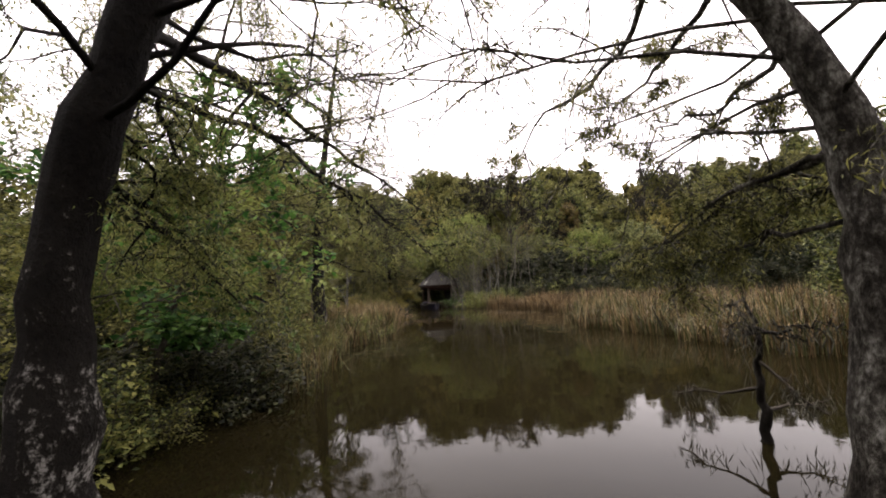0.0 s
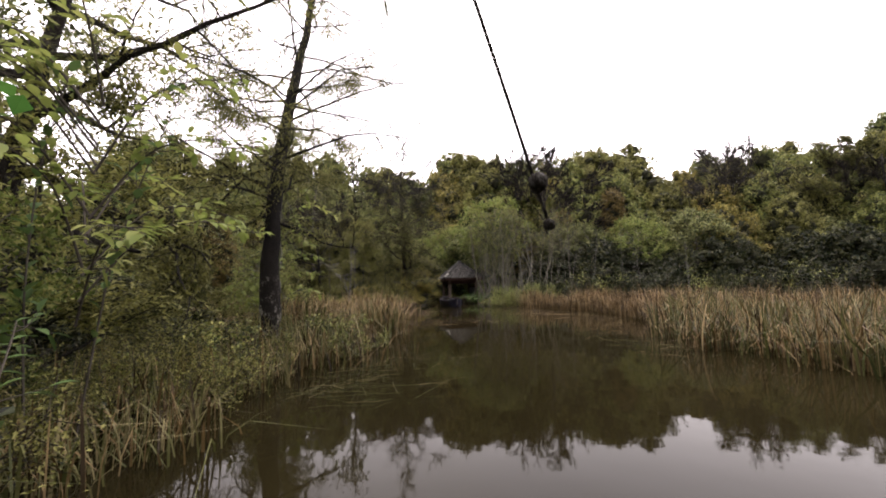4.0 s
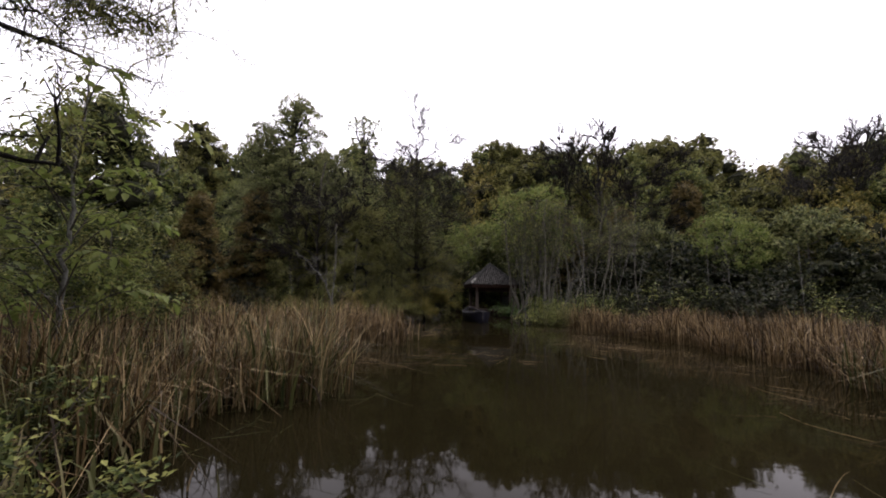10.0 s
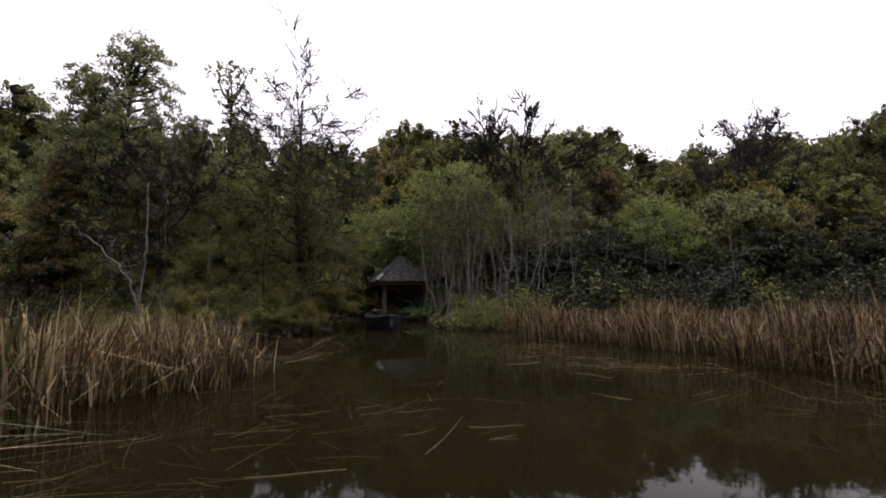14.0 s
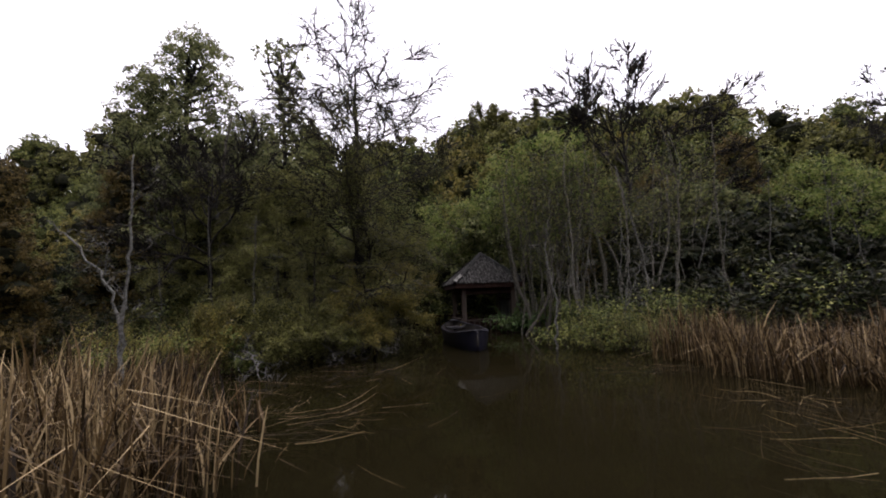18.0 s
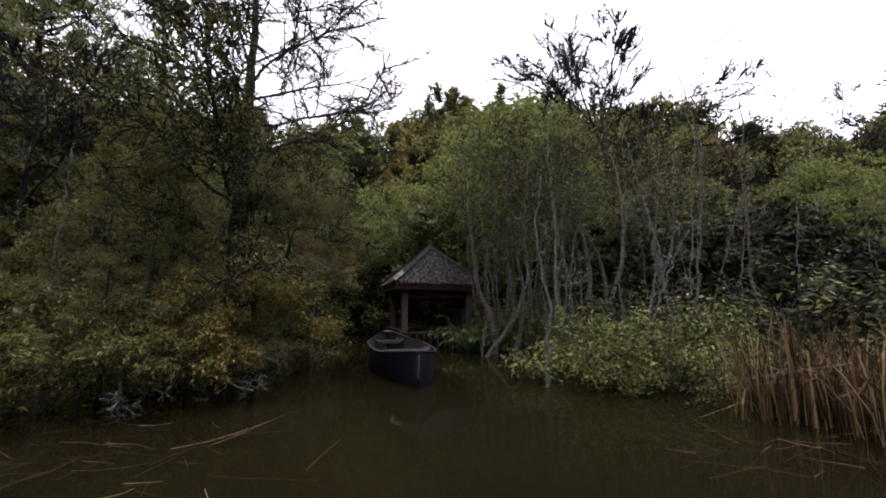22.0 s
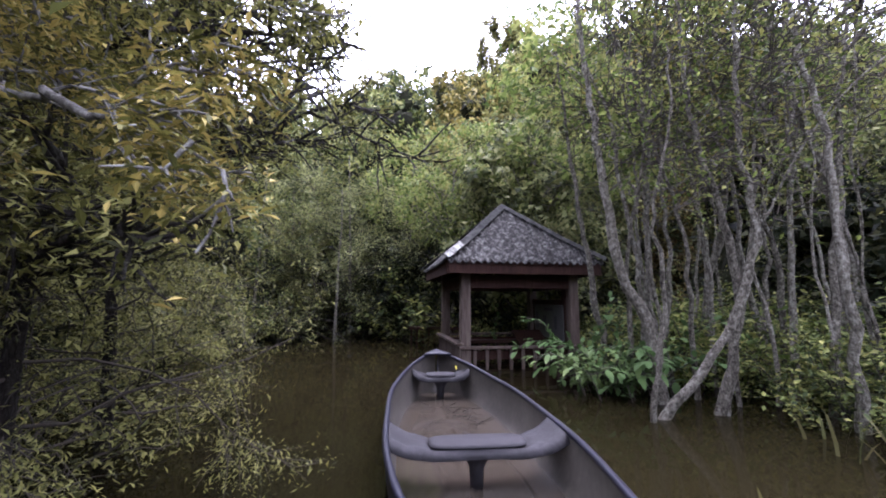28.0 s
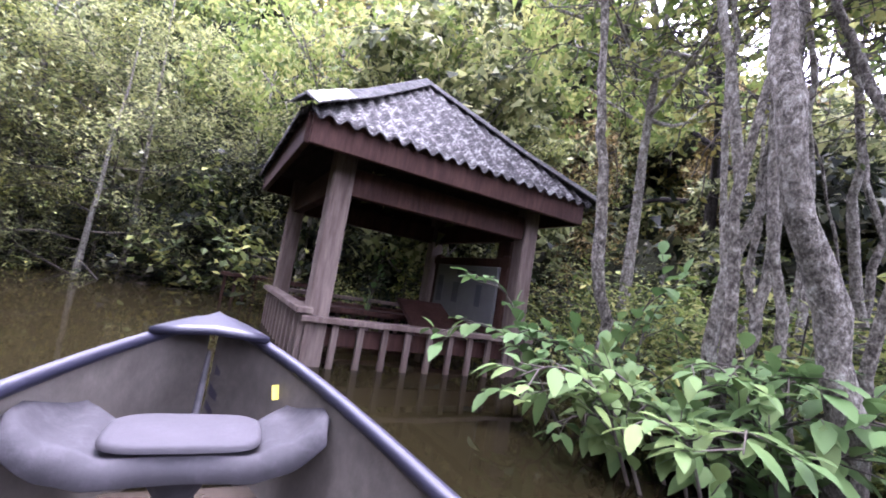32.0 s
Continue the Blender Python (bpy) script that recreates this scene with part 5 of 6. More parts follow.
curved_limbs_low = [([(6.013, -1.602, 1.62), (6.083, -0.992, 1.63), (5.843, -0.852, 1.58), (5.613, -0.712, 1.37), (5.343, -0.612, 1.19)], 0.026), ([(6.013, -1.602, 1.5), (6.083, -0.962, 1.47), (5.923, -0.852, 1.38), (5.753, -0.752, 1.07)], 0.02), ([(5.913, -1.602, 2.0), (6.033, -1.082, 2.01), (6.003, -1.012, 1.87)], 0.014), ([(5.413, -1.402, 2.7), (5.193, -0.612, 2.44), (4.833, -0.492, 2.41), (4.703, -0.382, 2.27), (4.623, -0.282, 2.09), (4.753, -0.212, 1.88)], 0.02)]
curved_limbs_high = [([(5.613, -1.402, 2.5), (5.453, -0.682, 2.37), (5.273, -0.532, 2.28), (5.253, -0.452, 2.15)], 0.018), ([(5.863, -1.502, 2.1), (5.743, -0.932, 2.04), (5.563, -0.812, 2.07), (5.413, -0.672, 1.97), (5.423, -0.602, 1.79)], 0.016), ([(5.963, -1.502, 1.6), (5.703, -0.932, 1.52), (5.583, -0.812, 1.37), (5.483, -0.742, 1.29), (5.323, -0.662, 1.25), (5.233, -0.612, 1.13)], 0.018), ([(5.993, -1.502, 1.3), (5.713, -0.892, 1.27), (5.613, -0.812, 1.14), (5.463, -0.722, 1.04), (5.493, -0.752, 0.88)], 0.014)]
make_tree("cypress_tree", "curved grey cypress trunk with rough lichened bark", "tree", 42, 4.2, 0.14, OLIVE, PATCHBARK, 20, 0.5, 0.46, 0.2, 0.045, 8, 0.03, line=[(5.863, -1.602, -0.5), (5.933, -1.602, 0.3), (6.013, -1.602, 0.9), (6.013, -1.602, 1.31), (5.973, -1.602, 1.73), (5.843, -1.602, 2.11), (5.683, -1.602, 2.4), (5.413, -1.502, 2.75), (5.213, -1.402, 3.4)],
          limbs=curved_limbs_low + curved_limbs_high,
          fine=True, simple=False, aspect=0.16, hang=0.7, flare=1.6, group="", moss=22, sides=14, tip=0.35, thin=0.3, crooked=0.26, droop=-0.05)
make_tree("dead_stump", "broken dead stump hung with moss in the water", "stump", 43, 1.1, 0.045, MOSS, BARK, 5, 0.3, 0.3, -0.2, 0.08, 0.8, 0.04, line=[(6.068, -0.474, -0.4), (6.078, -0.454, 0.3), (6.088, -0.424, 0.61), (6.098, -0.394, 0.88), (6.068, -0.384, 1.1)],
          limbs=[([(6.068, -0.434, 0.7), (6.188, -0.704, 0.75), (6.308, -0.784, 0.76)], 0.016)], fine=True, simple=False, aspect=0.1, hang=2.0, group="", moss=3)
tall_limbs_low = [([(-0.389, 6.386, 3.85), (0.011, 7.086, 4.0), (0.511, 7.786, 3.85)], 0.024), ([(-0.539, 6.786, 4.65), (0.061, 7.286, 4.95), (0.711, 7.686, 5.1)], 0.024), ([(-0.289, 6.186, 3.15), (-0.089, 6.786, 3.2), (0.211, 7.286, 3.0)], 0.02), ([(-0.289, 6.186, 3.0), (-0.639, 5.686, 3.3), (-0.789, 5.186, 3.6), (-0.989, 4.886, 3.5)], 0.022)]
tall_limbs_high = [([(-0.239, 6.036, 2.65), (-0.639, 5.586, 2.8), (-1.089, 5.086, 2.75), (-1.489, 4.386, 2.62)], 0.024), ([(-0.389, 6.386, 3.7), (-0.789, 5.986, 3.95), (-1.089, 5.486, 4.1)], 0.02), ([(-0.539, 6.686, 4.6), (-0.889, 6.186, 4.7), (-1.089, 5.886, 4.7)], 0.02), ([(-0.209, 5.936, 2.35), (-0.589, 5.586, 2.3), (-0.989, 5.186, 2.4)], 0.018)]
make_tree("cypress_tree", "tall leaning cypress with lichened foot and thin drooping branches", "tree", 44, 8.5, 0.155, OLIVE, LICHEN, 48, 0.26, 0.25, 0.12, 0.055, 10, 0.08, line=[(-0.15, 5.75, -0.5), (-0.14, 5.74, 0.6), (-0.18, 5.82, 1.6), (-0.25, 6.02, 2.5), (-0.33, 6.28, 3.3), (-0.38, 6.55, 4.1), (-0.4, 6.85, 5.0), (-0.4, 7.2, 6.2), (-0.38, 7.6, 7.6), (-0.35, 7.9, 9.0)],
          limbs=tall_limbs_low + tall_limbs_high,
          fine=True, simple=False, aspect=0.16, hang=0.7, flare=1.25, group="", moss=70, sides=14, tip=0.2, droop=-0.02, thin=0.45, sub=6, crooked=0.22)
make_tree("cypress_tree", "feathery green-brown cypress standing in the reeds", "tree", 45, 9, 0.17, OLIVE, BARK, 24, 0.25, 0.3, 0.05, 0.09, 9, 0.16, line=[(-2.414, 3.634, -0.5), (-2.264, 3.684, 2.0), (-1.914, 3.934, 4.5), (-1.314, 4.434, 8.2)], fine=True, aspect=0.25, hang=0.5, group="", moss=40, droop=-0.03)
make_tree("dead_tree", "thin leaning dead trunk among the reeds", "tree", 46, 3.5, 0.06, MOSS, TWIG, 5, 0.5, 0.2, 0.3, 0.05, 1, 0.05, line=[(-4.435, 8.545, -0.4), (-4.735, 8.545, 1.2), (-5.035, 8.645, 3.4)], group="")

# A twig with round cones that hangs over the water from the cypress limbs.
hang_twig = thing("hanging_twig", "thin crooked twig with a round brown cone hanging down", "twig")
part("stem", mesh_np("stem", *tube(smooth_line([(3.3, -1.75, 4.6), (3.4, -0.6, 5.0), (3.5, 0.6, 4.9), (3.52, 1.04, 4.3), (3.54, 1.05, 3.0), (3.62, 1.05, 2.1), (3.72, 1.05, 1.72), (3.78, 1.05, 1.6), (3.82, 1.05, 1.4), (3.865, 1.05, 1.24), (3.885, 1.05, 1.13)], 22), np.linspace(0.009, 0.0035, 22), 6), BARK, True), hang_twig)
for q, (x, z, r) in enumerate(((3.868, 1.215, 0.02), (3.885, 1.13, 0.012))):
    bm = bmesh.new()
    bmesh.ops.create_icosphere(bm, subdivisions=3, radius=r)
    crng = random.Random(q)
    for v in bm.verts:
        v.co *= 1 + crng.uniform(-0.07, 0.05)
    me = bpy.data.meshes.new("cone"); bm.to_mesh(me); bm.free(); me.materials.append(BARK)
    part("cone", me, hang_twig, "round woody cypress cone").location = (x, 1.05, z)

# ---- slim trees beside the kiosk ----
slim_seeds = iter(range(600, 700))


def slim(lab, pts, r, mat):
    """A thin waterside stem along a line of places; without leaves where mat is None."""
    top = pts[-1][2]
    make_tree("dead_sapling" if mat is None else "slim_tree", lab, "tree", next(slim_seeds), top, r, mat or MOSS, WHITELICHEN if mat is None else GREYBARK, 8 if mat is None else 15, 0.3 if mat is None else 0.5, 0.2 if mat is None else 0.26, 0.45, 0.05 if mat is None else 0.06, 1.5 if mat is None else 0.9, 0.05 if mat is None else 0.11,
              line=pts, fine=True, simple=False, tip=0.3, flare=1.25, group="slim waterside trees", sides=10, sub=2 if mat is None else 4, twig=1 if mat is None else 2, thin=0.5 if mat is None else 0.4, crooked=0.24, thick=1.5 if mat is None else 1.3, aim=(0.5, 1.9) if pts[0][1] > 20 else None)


slim("slim grey trunk that stands against the kiosk's corner", [(0.329, 25.48, -0.4), (0.249, 25.48, 0.0), (0.089, 25.48, 1.0), (-0.071, 25.48, 2.24), (-0.171, 25.48, 3.1), (-0.321, 25.48, 4.7)], 0.048, BRIGHT)
slim("sinuous grey trunk crusted with lichen at its foot", [(0.562, 24.306, -0.4), (0.562, 24.306, 0.0), (0.552, 24.306, 0.42), (0.512, 24.306, 0.78), (0.322, 24.306, 1.14), (0.202, 24.306, 1.54), (0.132, 24.306, 2.1), (0.102, 24.306, 2.65), (-0.008, 24.306, 3.4), (-0.058, 24.406, 4.6)], 0.068, BRIGHT)
slim("slim crooked stem with a kink above the water", [(0.339, 23.578, -0.4), (0.359, 23.578, 0.0), (0.429, 23.578, 0.52), (0.529, 23.578, 1.02), (0.509, 23.578, 1.24), (0.469, 23.578, 1.6), (0.439, 23.578, 2.03), (0.619, 23.578, 2.3), (0.679, 23.618, 3.4)], 0.026, BRIGHT)
slim("leaning mottled trunk rising out of the water", [(0.4, 23.69, -0.2), (0.48, 23.69, 0.0), (0.72, 23.69, 0.34), (0.91, 23.69, 0.62), (1.11, 23.69, 0.91), (1.2, 23.69, 1.21), (1.28, 23.72, 1.55), (1.24, 23.77, 2.4), (1.34, 23.87, 4.0)], 0.042, GREEN)
slim("grey trunk bending back above a leaning foot", [(0.927, 23.993, -0.3), (0.967, 23.993, 0.0), (1.127, 23.993, 0.34), (1.167, 23.993, 0.86), (1.217, 23.993, 1.31), (1.147, 23.993, 1.77), (1.017, 23.993, 2.27), (0.927, 23.993, 2.7), (0.877, 24.043, 4.4)], 0.048, GREEN)
slim("thin dark stem leaning out over the thicket", [(1.025, 23.993, -0.3), (1.125, 23.993, 0.55), (1.385, 23.993, 1.65), (1.745, 23.993, 2.34), (2.115, 23.993, 2.83), (2.525, 23.993, 3.2)], 0.02, BRIGHT)
slim("slim mottled trunk in the thicket", [(2.862, 24.864, -0.4), (2.862, 24.864, 0.0), (2.902, 24.864, 0.57), (3.062, 24.864, 1.05), (3.352, 24.864, 1.82), (3.432, 24.844, 3.2), (3.232, 24.844, 4.6)], 0.055, OLIVE)
slim("leaning mottled trunk in the thicket", [(3.096, 24.971, -0.3), (3.256, 24.971, 0.0), (3.656, 24.971, 0.45), (3.916, 24.971, 0.95), (4.176, 24.971, 1.47), (4.496, 24.981, 2.6), (4.596, 24.981, 4.4)], 0.05, GREEN)
slim("forked lichened stem beside the kiosk", [(0.737, 25.051, -0.4), (0.767, 25.051, 0.3), (0.837, 25.051, 0.9), (0.937, 25.051, 1.5), (0.867, 25.051, 2.3), (0.967, 25.151, 4.0)], 0.035, YELLOWG)
slim("forked lichened stem beside the kiosk", [(0.782, 25.111, -0.4), (0.822, 25.111, 0.3), (0.642, 25.111, 1.0), (0.572, 25.111, 1.8), (0.622, 25.161, 2.8), (0.422, 25.161, 4.4)], 0.028, OLIVE)
slim("straight lichen-spotted trunk behind the kiosk", [(1.484, 26.439, -0.4), (1.564, 26.289, 0.3), (1.654, 26.289, 1.24), (1.794, 26.289, 1.71), (1.954, 26.289, 2.2), (1.984, 26.339, 3.4), (1.784, 26.439, 5.2)], 0.07, OLIVE)
slim("tall grey trunk curving over the thicket", [(3.151, 26.141, -0.4), (3.251, 26.141, 0.8), (3.271, 26.141, 1.62), (3.091, 26.141, 2.45), (2.711, 26.141, 3.1), (2.241, 26.141, 3.6), (1.951, 26.141, 5.0)], 0.06, GREEN)
slim("tall pale trunk with a few airy branches", [(2.671, 25.341, -0.4), (2.691, 25.351, 0.21), (2.761, 25.351, 2.08), (2.411, 25.351, 3.49), (2.111, 25.341, 5.2)], 0.08, OLIVE)
slim("pale lichened sapling above the shrubs", [(1.296, 20.575, -0.4), (1.326, 20.575, 0.0), (1.366, 20.575, 0.5), (1.416, 20.575, 0.99), (1.276, 20.575, 1.41), (1.226, 20.575, 1.97), (1.346, 20.575, 2.6)], 0.026, None)
slim("white lichen-crusted dead stem in the shrubs", [(2.673, 21.146, -0.3), (2.663, 21.146, 0.62), (2.833, 21.146, 1.1), (3.093, 21.146, 1.64), (3.263, 21.146, 2.0)], 0.022, None)
slim("white lichen-crusted dead stem in the shrubs", [(2.712, 21.2, -0.3), (2.672, 21.2, 0.62), (2.802, 21.2, 1.2), (2.832, 21.2, 1.83), (2.762, 21.2, 2.3)], 0.02, None)
slim("white lichen-crusted small tree among the reeds", [(-3.712, 15.895, -0.3), (-3.732, 15.895, 1.0), (-3.672, 15.895, 1.6), (-3.672, 15.895, 2.3), (-3.712, 15.895, 3.1)], 0.03, None)
slim("white lichen-crusted small tree among the reeds", [(-3.735, 15.941, -0.3), (-3.835, 15.941, 0.9), (-4.135, 15.941, 1.5), (-4.635, 15.941, 1.95), (-5.135, 15.941, 2.25)], 0.025, None)
prng = np.random.default_rng(61)
for x, y in ((2.9, 23.3), (3.6, 22.6), (4.4, 23.9), (5.4, 24.6), (6.8, 24.9), (8.3, 25.2), (9.6, 25.6), (11.8, 25.8), (-5.6, 20.4), (-7.4, 20.9), (-9.2, 21.0), (14.2, 25.9), (1.9, 22.3)):
    h, dx, dy = prng.uniform(2.4, 4.2), *prng.normal(0, 0.35, 2)
    slim("pale lichened sapling at the edge of the wood", [(x, y, -0.4), (x + 0.2 * dx, y, 0.6), (x + 0.45 * dx + prng.normal(0, 0.08), y + 0.4 * dy, h * 0.45), (x + 0.7 * dx, y + 0.7 * dy, h * 0.72), (x + dx, y + dy, h)], prng.uniform(0.018, 0.034), None)
slim("tall dead snag with a dark knotted top", [(-10.181, 23.871, -0.4), (-10.071, 23.871, 4.01), (-10.071, 23.871, 6.2), (-9.781, 23.871, 8.0)], 0.12, GREEN)
for i in range(34):
    srng = np.random.default_rng(200 + i)
    x, y = 0.15 + srng.uniform(0, 1.9), 23.6 + srng.uniform(0, 2.6)
    if i >= 18:
        x, y = 1.9 + srng.uniform(0, 3.6), 22.8 + srng.uniform(0, 4.2)
    dx, dy = srng.normal(0, 0.5, 2)
    pts = [(x, y, -0.4), (x + 0.1 * dx, y, 0.5)] + [(x + dx * f + srng.normal(0, 0.09), y + dy * f + srng.normal(0, 0.09), 0.5 + 4.9 * f) for f in (0.2, 0.4, 0.6, 0.8, 1.0)]
    make_tree("slim_tree", "thin pale stem in a flooded thicket", "tree", 80 + i, 4.3, srng.uniform(0.018, 0.042) if i < 16 else srng.uniform(0.014, 0.034), [BRIGHT, OLIVE, YELLOWG][i % 3], GREYBARK, 10, 0.55, 0.24, 0.5, 0.062, 1.0 if i < 18 else 0.8, 0.12, line=pts, fine=True, simple=False, tip=0.3, group="slim waterside trees", sides=7, sub=3, twig=1)

# ---- the dark cypress over the left bank, nearly bare above ----
make_tree("cypress_tree", "dark cypress with low feathery boughs and a bare crown", "tree", 47, 9, 0.17, OLIVE, BARK, 46, 0.16, 0.25, 0.35, 0.045, 5, 0.06, lambda f: 0.72 + 0.5 * f * (1.5 - f), line=[(-3.0, 20.7, -0.5), (-3.0, 20.75, 2.0), (-3.1, 20.9, 4.0), (-3.3, 21.2, 5.6), (-3.4, 21.4, 7.3)], fine=True, simple=True, aspect=0.3, hang=0.4, group="", moss=40, droop=0.01, f1=0.98, sub=10, twig=12, thin=0.5, below=5.0, thick=2.5)
fringe = make_tree("cypress_tree", "low feathery olive-green cypress over the water", "tree", 48, 4.2, 0.07, OLIVE, BARK, 30, 0.22, 0.34, 0.05, 0.045, 11, 0.045, cone, fine=True, thin=0.4, crooked=0.22, simple=True, aspect=0.26, hang=0.5, droop=-0.03, level=0.7, group="low cypresses")
set_at(fringe, -2.7, 20.9, 0.1, 20, 0.74)
for x, y, s, a in ((-3.1, 19.0, 0.45, 80), (-3.3, 21.8, 0.85, 150), (-3.9, 20.2, 0.8, 10), (-7.0, 29.4, 0.9, 100), (-8.8, 27.4, 1.0, 300), (-5.4, 21.0, 0.85, 220)):
    copy_at(fringe, x, y, -0.4, a, s)

# ---- the broad-leaved shrub between boat and kiosk ----
def big_leaf(rng, o, way, size):
    """An oval leaf of ten quads: folded on its midrib, tip drooping."""
    way = way / np.linalg.norm(way)
    b = np.cross(way, (0, 0, 1.0)); b /= np.linalg.norm(b) + 1e-9
    u = np.cross(b, way)
    V = []
    for f, w in ((0, 0.03), (0.18, 0.55), (0.42, 0.95), (0.68, 0.8), (0.88, 0.4), (1.0, 0.03)):
        c = o + way * size * f - np.array((0, 0, 1)) * size * 0.28 * f * f
        for sgn in (-1, 0, 1):
            V.append(c + b * sgn * w * size * 0.27 + u * abs(sgn) * w * size * 0.07)
    F = [[r * 3 + c, r * 3 + c + 1, r * 3 + c + 4, r * 3 + c + 3] for r in range(5) for c in range(2)]
    return np.array(V), np.array(F)


def leafy_branch(seed, pts, n, size, name, lab, mat=None):
    rng = np.random.default_rng(seed)
    P = smooth_line(pts, 14)
    root = thing(name, lab, "shrub", "broad-leaved shrubs")
    wood = [tube(P, np.linspace(0.009, 0.003, 14), 5)]
    for i in range(n):
        f = 0.25 + 0.75 * (i + rng.uniform(0, 0.6)) / n
        o, d = along(P, min(f, 0.99))
        side = np.cross(d, (0, 0, 1.0)) * (1 if i % 2 else -1)
        way = side + d * 0.7 + rng.normal(0, 0.25, 3)
        if rng.random() < 0.35:
            Q = bent_line(rng, o, way, size * rng.uniform(1.0, 2.0), 3, 0.15, -0.02)
            wood.append(tube(Q, np.linspace(0.004, 0.002, 4), 4, False))
            for g in (0.5, 0.8, 1.0):
                o2, d2 = along(Q, min(g, 0.99))
                part("leaf", mesh_np("leaf", *big_leaf(rng, o2, d2 + rng.normal(0, 0.5, 3), size * rng.uniform(0.7, 1.1)), mat or NEARLEAF, True), root)
        else:
            part("leaf", mesh_np("leaf", *big_leaf(rng, o, way, size * rng.uniform(0.75, 1.25)), mat or NEARLEAF, True), root)
    part("stem", mesh_np("stem", *joined(wood), TWIG, True), root)
    return root


leafy_branch(300, [(-0.165, 25.276, -0.1), (-0.415, 25.276, 0.45), (-0.565, 25.276, 0.72), (-0.685, 25.276, 0.78)], 19, 0.135, "leafy_shrub", "arching shrub branch with broad fresh-green oval leaves")
leafy_branch(301, [(-0.113, 25.174, -0.1), (-0.413, 25.224, 0.4), (-0.713, 25.274, 0.52), (-0.913, 25.274, 0.4)], 18, 0.135, "leafy_shrub", "arching shrub branch with broad fresh-green oval leaves")
leafy_branch(302, [(0.038, 25.075, -0.1), (0.038, 25.075, 0.4), (0.098, 24.975, 0.7), (0.188, 24.925, 0.85)], 19, 0.146, "leafy_shrub", "arching shrub branch with broad fresh-green oval leaves")
leafy_branch(303, [(0.044, 25.023, -0.1), (-0.106, 24.973, 0.35), (-0.256, 24.973, 0.5), (-0.406, 25.023, 0.46)], 17, 0.125, "leafy_shrub", "arching shrub branch with broad fresh-green oval leaves")
leafy_branch(304, [(0.135, 24.885, -0.1), (0.235, 24.735, 0.35), (0.385, 24.585, 0.5), (0.535, 24.485, 0.5)], 18, 0.146, "leafy_shrub", "arching shrub branch with broad fresh-green oval leaves")
leafy_branch(305, [(0.332, 24.7, -0.1), (0.432, 24.5, 0.3), (0.532, 24.35, 0.42), (0.652, 24.2, 0.38)], 17, 0.156, "leafy_shrub", "arching shrub branch with broad fresh-green oval leaves")
leafy_branch(306, [(0.047, 24.875, -0.1), (-0.053, 24.775, 0.15), (-0.203, 24.775, 0.2), (-0.353, 24.825, 0.1)], 13, 0.104, "leafy_shrub", "arching shrub branch with broad fresh-green oval leaves")
leafy_branch(307, [(0.323, 24.966, -0.1), (0.523, 24.866, 0.4), (0.723, 24.766, 0.62), (0.923, 24.666, 0.6)], 17, 0.135, "leafy_shrub", "arching shrub branch with broad fresh-green oval leaves")
leafy_branch(308, [(0.518, 24.774, -0.1), (0.768, 24.524, 0.3), (0.968, 24.374, 0.45), (1.118, 24.274, 0.4)], 16, 0.146, "leafy_shrub", "arching shrub branch with broad fresh-green oval leaves")
leafy_branch(309, [(-0.154, 25.07, -0.1), (-0.304, 25.02, 0.15), (-0.504, 25.02, 0.22), (-0.654, 25.07, 0.14)], 13, 0.104, "leafy_shrub", "arching shrub branch with broad fresh-green oval leaves")
leafy_branch(310, [(0.23, 25.272, -0.1), (0.28, 25.272, 0.5), (0.33, 25.222, 0.75), (0.43, 25.172, 0.9)], 17, 0.125, "leafy_shrub", "arching shrub branch with broad fresh-green oval leaves")
leafy_branch(311, [(0.712, 24.942, -0.1), (0.912, 24.842, 0.5), (1.112, 24.742, 0.75), (1.312, 24.642, 0.8)], 17, 0.135, "leafy_shrub", "arching shrub branch with broad fresh-green oval leaves")
srng = np.random.default_rng(17)
for i in range(30):
    bx, by = srng.uniform(-0.1, 0.75), srng.uniform(24.25, 25.1)
    a = srng.uniform(1.9, 5.2)
    h, rch = srng.uniform(0.12, 0.62), srng.uniform(0.25, 0.6)
    dx, dy = math.cos(a) * rch, math.sin(a) * rch
    if by + dy < 23.95 and bx + dx < 0.0:
        dy *= 0.4
    leafy_branch(400 + i, [(bx, by, -0.1), (bx + dx * 0.35, by + dy * 0.35, h * 0.8), (bx + dx * 0.75, by + dy * 0.75, h), (bx + dx, by + dy, h * 0.8)], 14, srng.uniform(0.1, 0.155), "leafy_shrub", "arching shrub branch with broad fresh-green oval leaves")
leafy_branch(340, [(-1.583, 27.482, -0.1), (-1.533, 27.432, 0.5), (-1.483, 27.382, 0.8), (-1.433, 27.282, 0.95)], 22, 0.11, "leafy_shrub", "small leafy shrub growing up through the kiosk deck")
for i, pts in enumerate(([(1.877, 1.357, -0.1), (1.677, 1.457, 0.5), (1.477, 1.657, 0.8), (1.177, 1.857, 0.9)], [(1.584, 0.38, -0.1), (1.484, 0.68, 0.25), (1.434, 0.98, 0.35), (1.384, 1.38, 0.3)], [(0.854, 2.135, 0), (0.754, 2.135, 1.0), (0.654, 2.235, 1.9), (0.754, 2.335, 2.6)], [(0.892, 2.368, 0), (0.992, 2.468, 1.2), (1.192, 2.568, 2.0), (1.492, 2.568, 2.5)])):
    leafy_branch(350 + i, pts, 26, 0.11, "leafy_shrub", "young tree branch with fresh green lobed leaves")

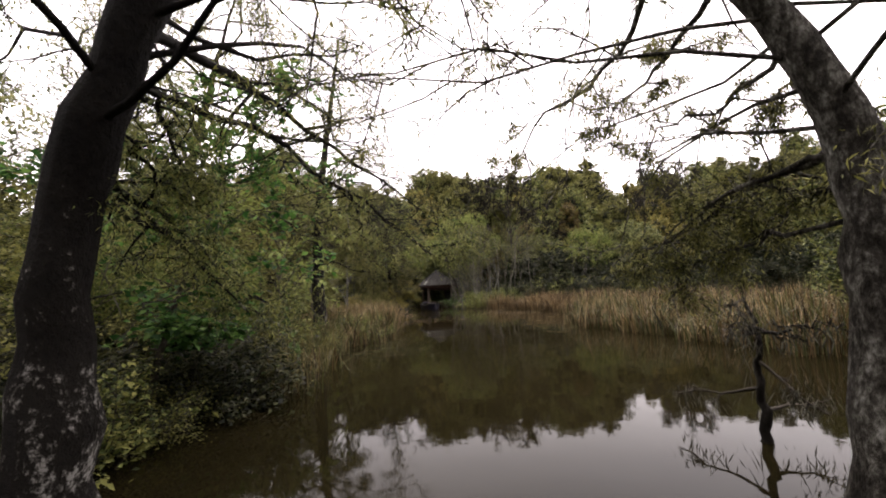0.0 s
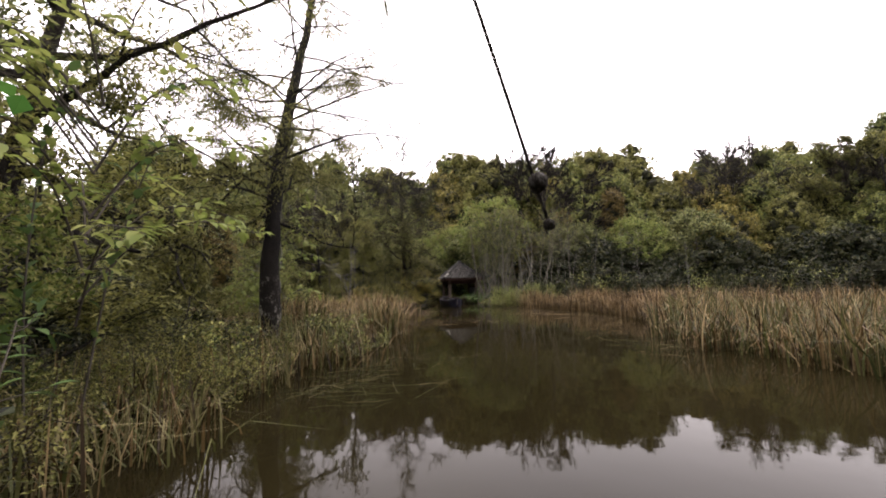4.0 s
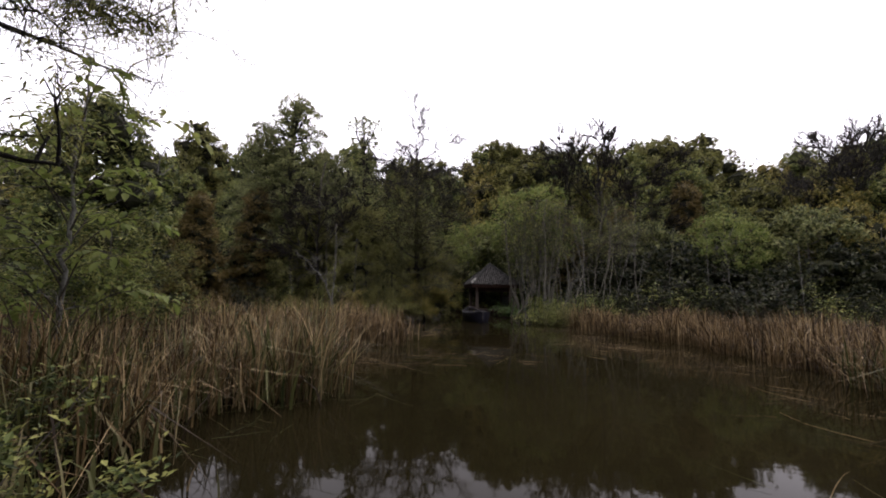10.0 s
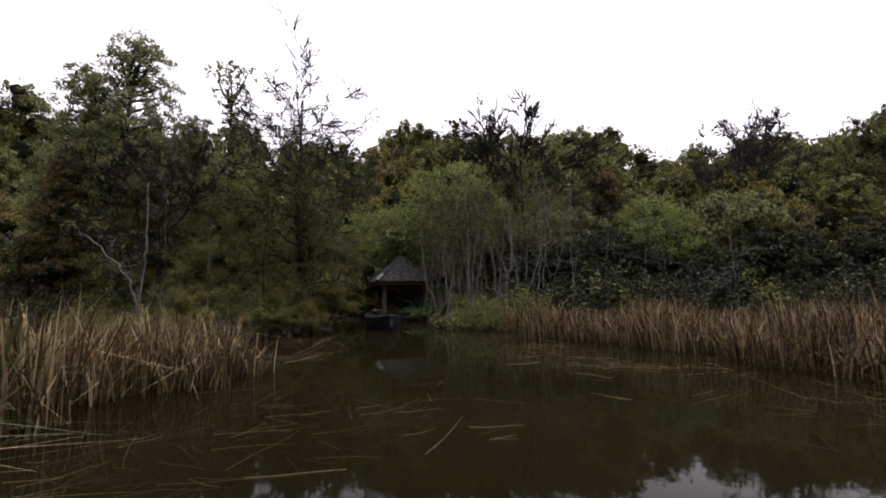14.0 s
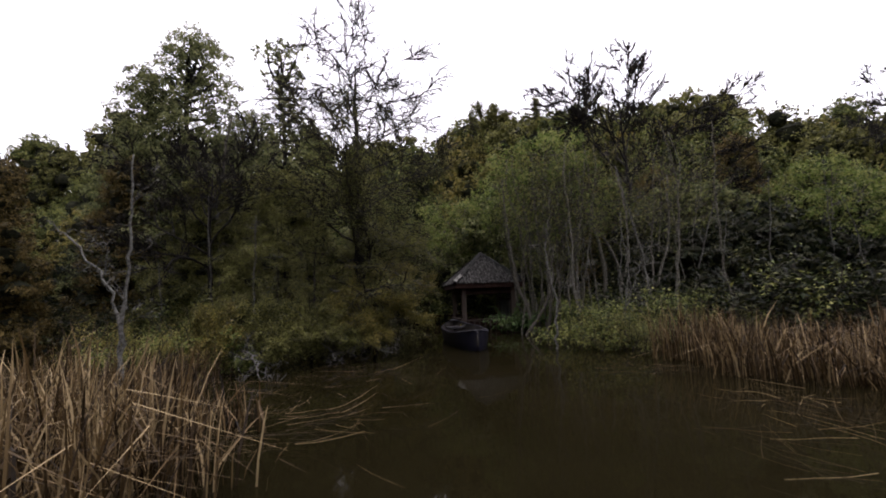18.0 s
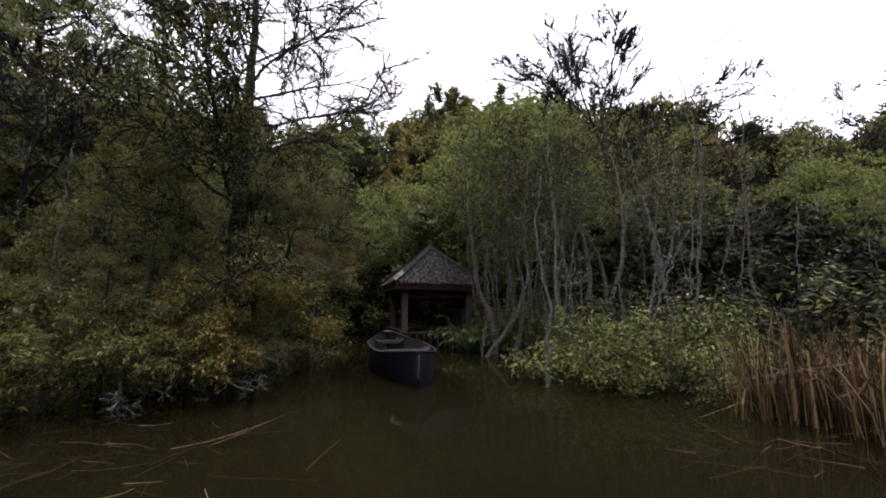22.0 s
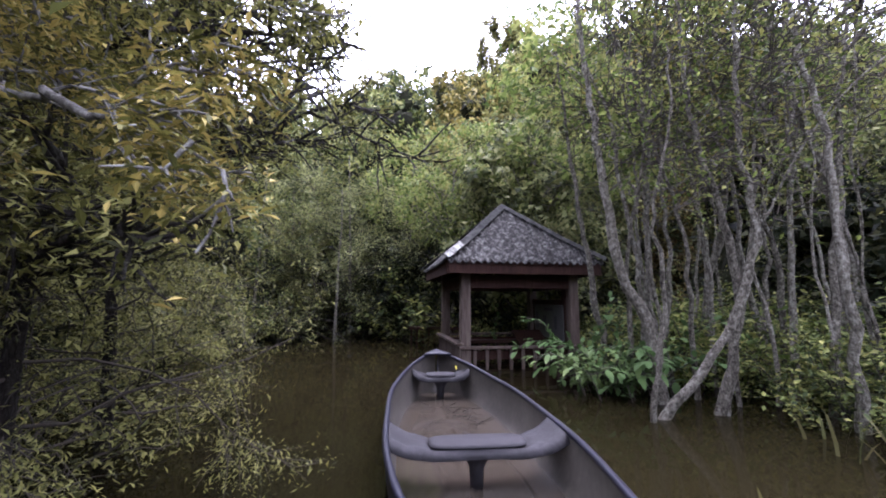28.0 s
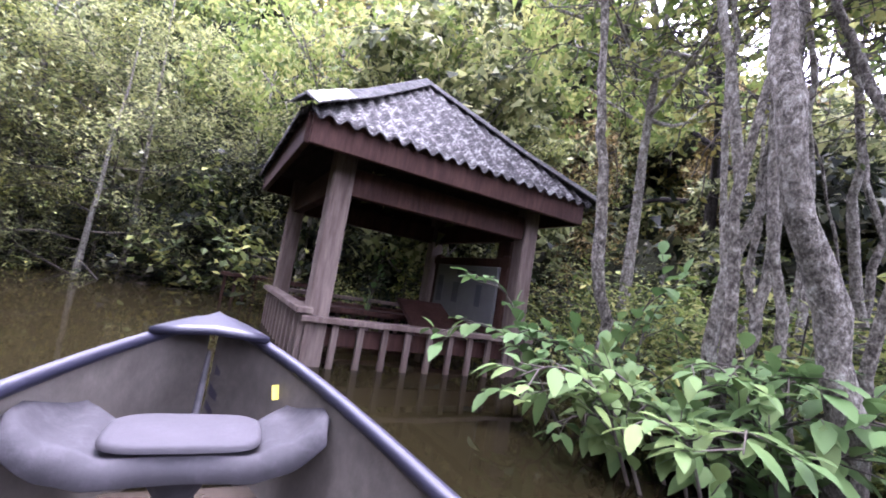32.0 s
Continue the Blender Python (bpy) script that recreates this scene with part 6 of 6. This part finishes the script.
maple = make_tree("maple_tree", "young maple with fresh green broad leaves over the bank", "tree", 49, 3.4, 0.04, MAPLE, TWIG, 22, 0.3, 0.3, 0.25, 0.07, 2.6, 0.04, line=[(1.0, -0.2, -0.3), (1.25, -0.15, 0.8), (1.6, -0.1, 1.7), (1.9, 0.0, 2.6), (2.1, 0.1, 3.3)],
                  limbs=[([(1.25, -0.15, 0.8), (1.55, -0.35, 0.95), (1.95, -0.5, 0.92)], 0.012), ([(1.15, -0.15, 0.7), (1.3, 0.2, 0.85), (1.5, 0.6, 0.8)], 0.012)], fine=True, simple=False, aspect=0.85, hang=0.25, level=0.75, group="", thin=0.5, crooked=0.2, sub=4, twig=2)
mrng = np.random.default_rng(23)
for i in range(16):
    a, z = mrng.uniform(0, 6.28), mrng.uniform(1.3, 2.9)
    x, y = 0.75 + 0.1 * z, 2.35
    leafy_branch(450 + i, [(x, y, z - 0.5), (x + 0.35 * math.cos(a), y + 0.35 * math.sin(a), z), (x + 0.75 * math.cos(a), y + 0.75 * math.sin(a), z + 0.1), (x + 1.1 * math.cos(a), y + 1.1 * math.sin(a), z)], 24, 0.1, "leafy_shrub", "young tree branch with fresh green lobed leaves", BRIGHT)

# ---- feathery cypress boughs that droop over the water ----
for i, (x0, y0, z0, x1, y1, z1) in enumerate(((-3.7, 20.0, 1.0, -1.65, 19.1, 0.42), (-3.9, 19.5, 0.95, -2.3, 18.4, 0.4), (-3.5, 20.3, 1.35, -1.15, 19.6, 0.8), (-4.0, 18.9, 0.85, -2.7, 17.6, 0.35), (-3.3, 20.6, 1.9, -1.2, 20.2, 1.35), (-3.2, 20.8, 2.5, -1.25, 20.5, 2.1), (-4.6, 18.6, 0.8, -3.7, 17.3, 0.4))):
    mx, my, mz = (x0 + x1) / 2, (y0 + y1) / 2, (z0 + z1) / 2 + 0.16
    make_tree("cypress_bough", "drooping cypress bough with flat yellow-green sprays", "branch", 560 + i, 2.4, 0.024, YELLOWG if i % 2 == 0 else OLIVE, WHITELICHEN, 22, 0.12, 0.27, 0.05, 0.034 if i in (4, 5) else 0.05, 4.5 if i in (4, 5) else 9, 0.035, lambda f: 1.1 - 0.55 * f, line=[(x0, y0, z0), (mx, my, mz), (x1, y1, z1)], fine=True, simple=False, aspect=0.34, hang=0.3, level=0.85, droop=-0.03, crooked=0.24, sub=5, twig=3, thin=0.6, group="drooping boughs", sides=6, tip=0.35, flare=1.0, aim=(math.atan2(y1 - y0, x1 - x0), 1.3))

# ---- dead lichened boughs over the water ----
for i, pts in enumerate(([(-3.259, 19.617, 0.5), (-2.659, 19.317, 0.42), (-2.059, 19.167, 0.3), (-1.459, 19.017, 0.12)], [(-3.32, 19.252, 0.4), (-2.82, 18.852, 0.38), (-2.42, 18.552, 0.25), (-2.12, 18.202, 0.1)], [(-3.171, 19.98, 0.7), (-2.571, 19.78, 0.62), (-1.971, 19.73, 0.45), (-1.571, 19.68, 0.3)], [(-3.653, 17.845, 0.3), (-3.153, 17.445, 0.35), (-2.753, 17.145, 0.2), (-2.453, 16.845, 0.06)])):
    make_tree("dead_bough", "bare crooked bough crusted with white lichen over the water", "branch", 500 + i, 1.9, 0.02, MOSS, WHITELICHEN, 12, 0.15, 0.26, 0.0, 0.03, 0, 0.03, line=pts, fine=True, thick=0.9, crooked=0.35, sub=5, twig=3, group="dead boughs", sides=7, tip=0.35, flare=1.0, thin=1.0)

for i in range(20):
    a, z = mrng.uniform(0, 6.28), 0.7 + 2.4 * (i + 0.5) / 20
    x, y, rch = -1.35, 7.75, mrng.uniform(0.7, 1.15)
    leafy_branch(520 + i, [(x, y, z - 0.4), (x + 0.35 * rch * math.cos(a), y + 0.35 * rch * math.sin(a), z), (x + 0.7 * rch * math.cos(a), y + 0.7 * rch * math.sin(a), z + 0.08), (x + rch * math.cos(a), y + rch * math.sin(a), z - 0.05)], 18, 0.13, "leafy_shrub", "young tree branch with broad yellow-green leaves over the reeds", BRIGHT)
slim("slim grey stem of the broad-leaved young tree", [(-1.35, 7.75, -0.4), (-1.36, 7.75, 0.8), (-1.34, 7.75, 2.0), (-1.3, 7.75, 3.3)], 0.03, None)
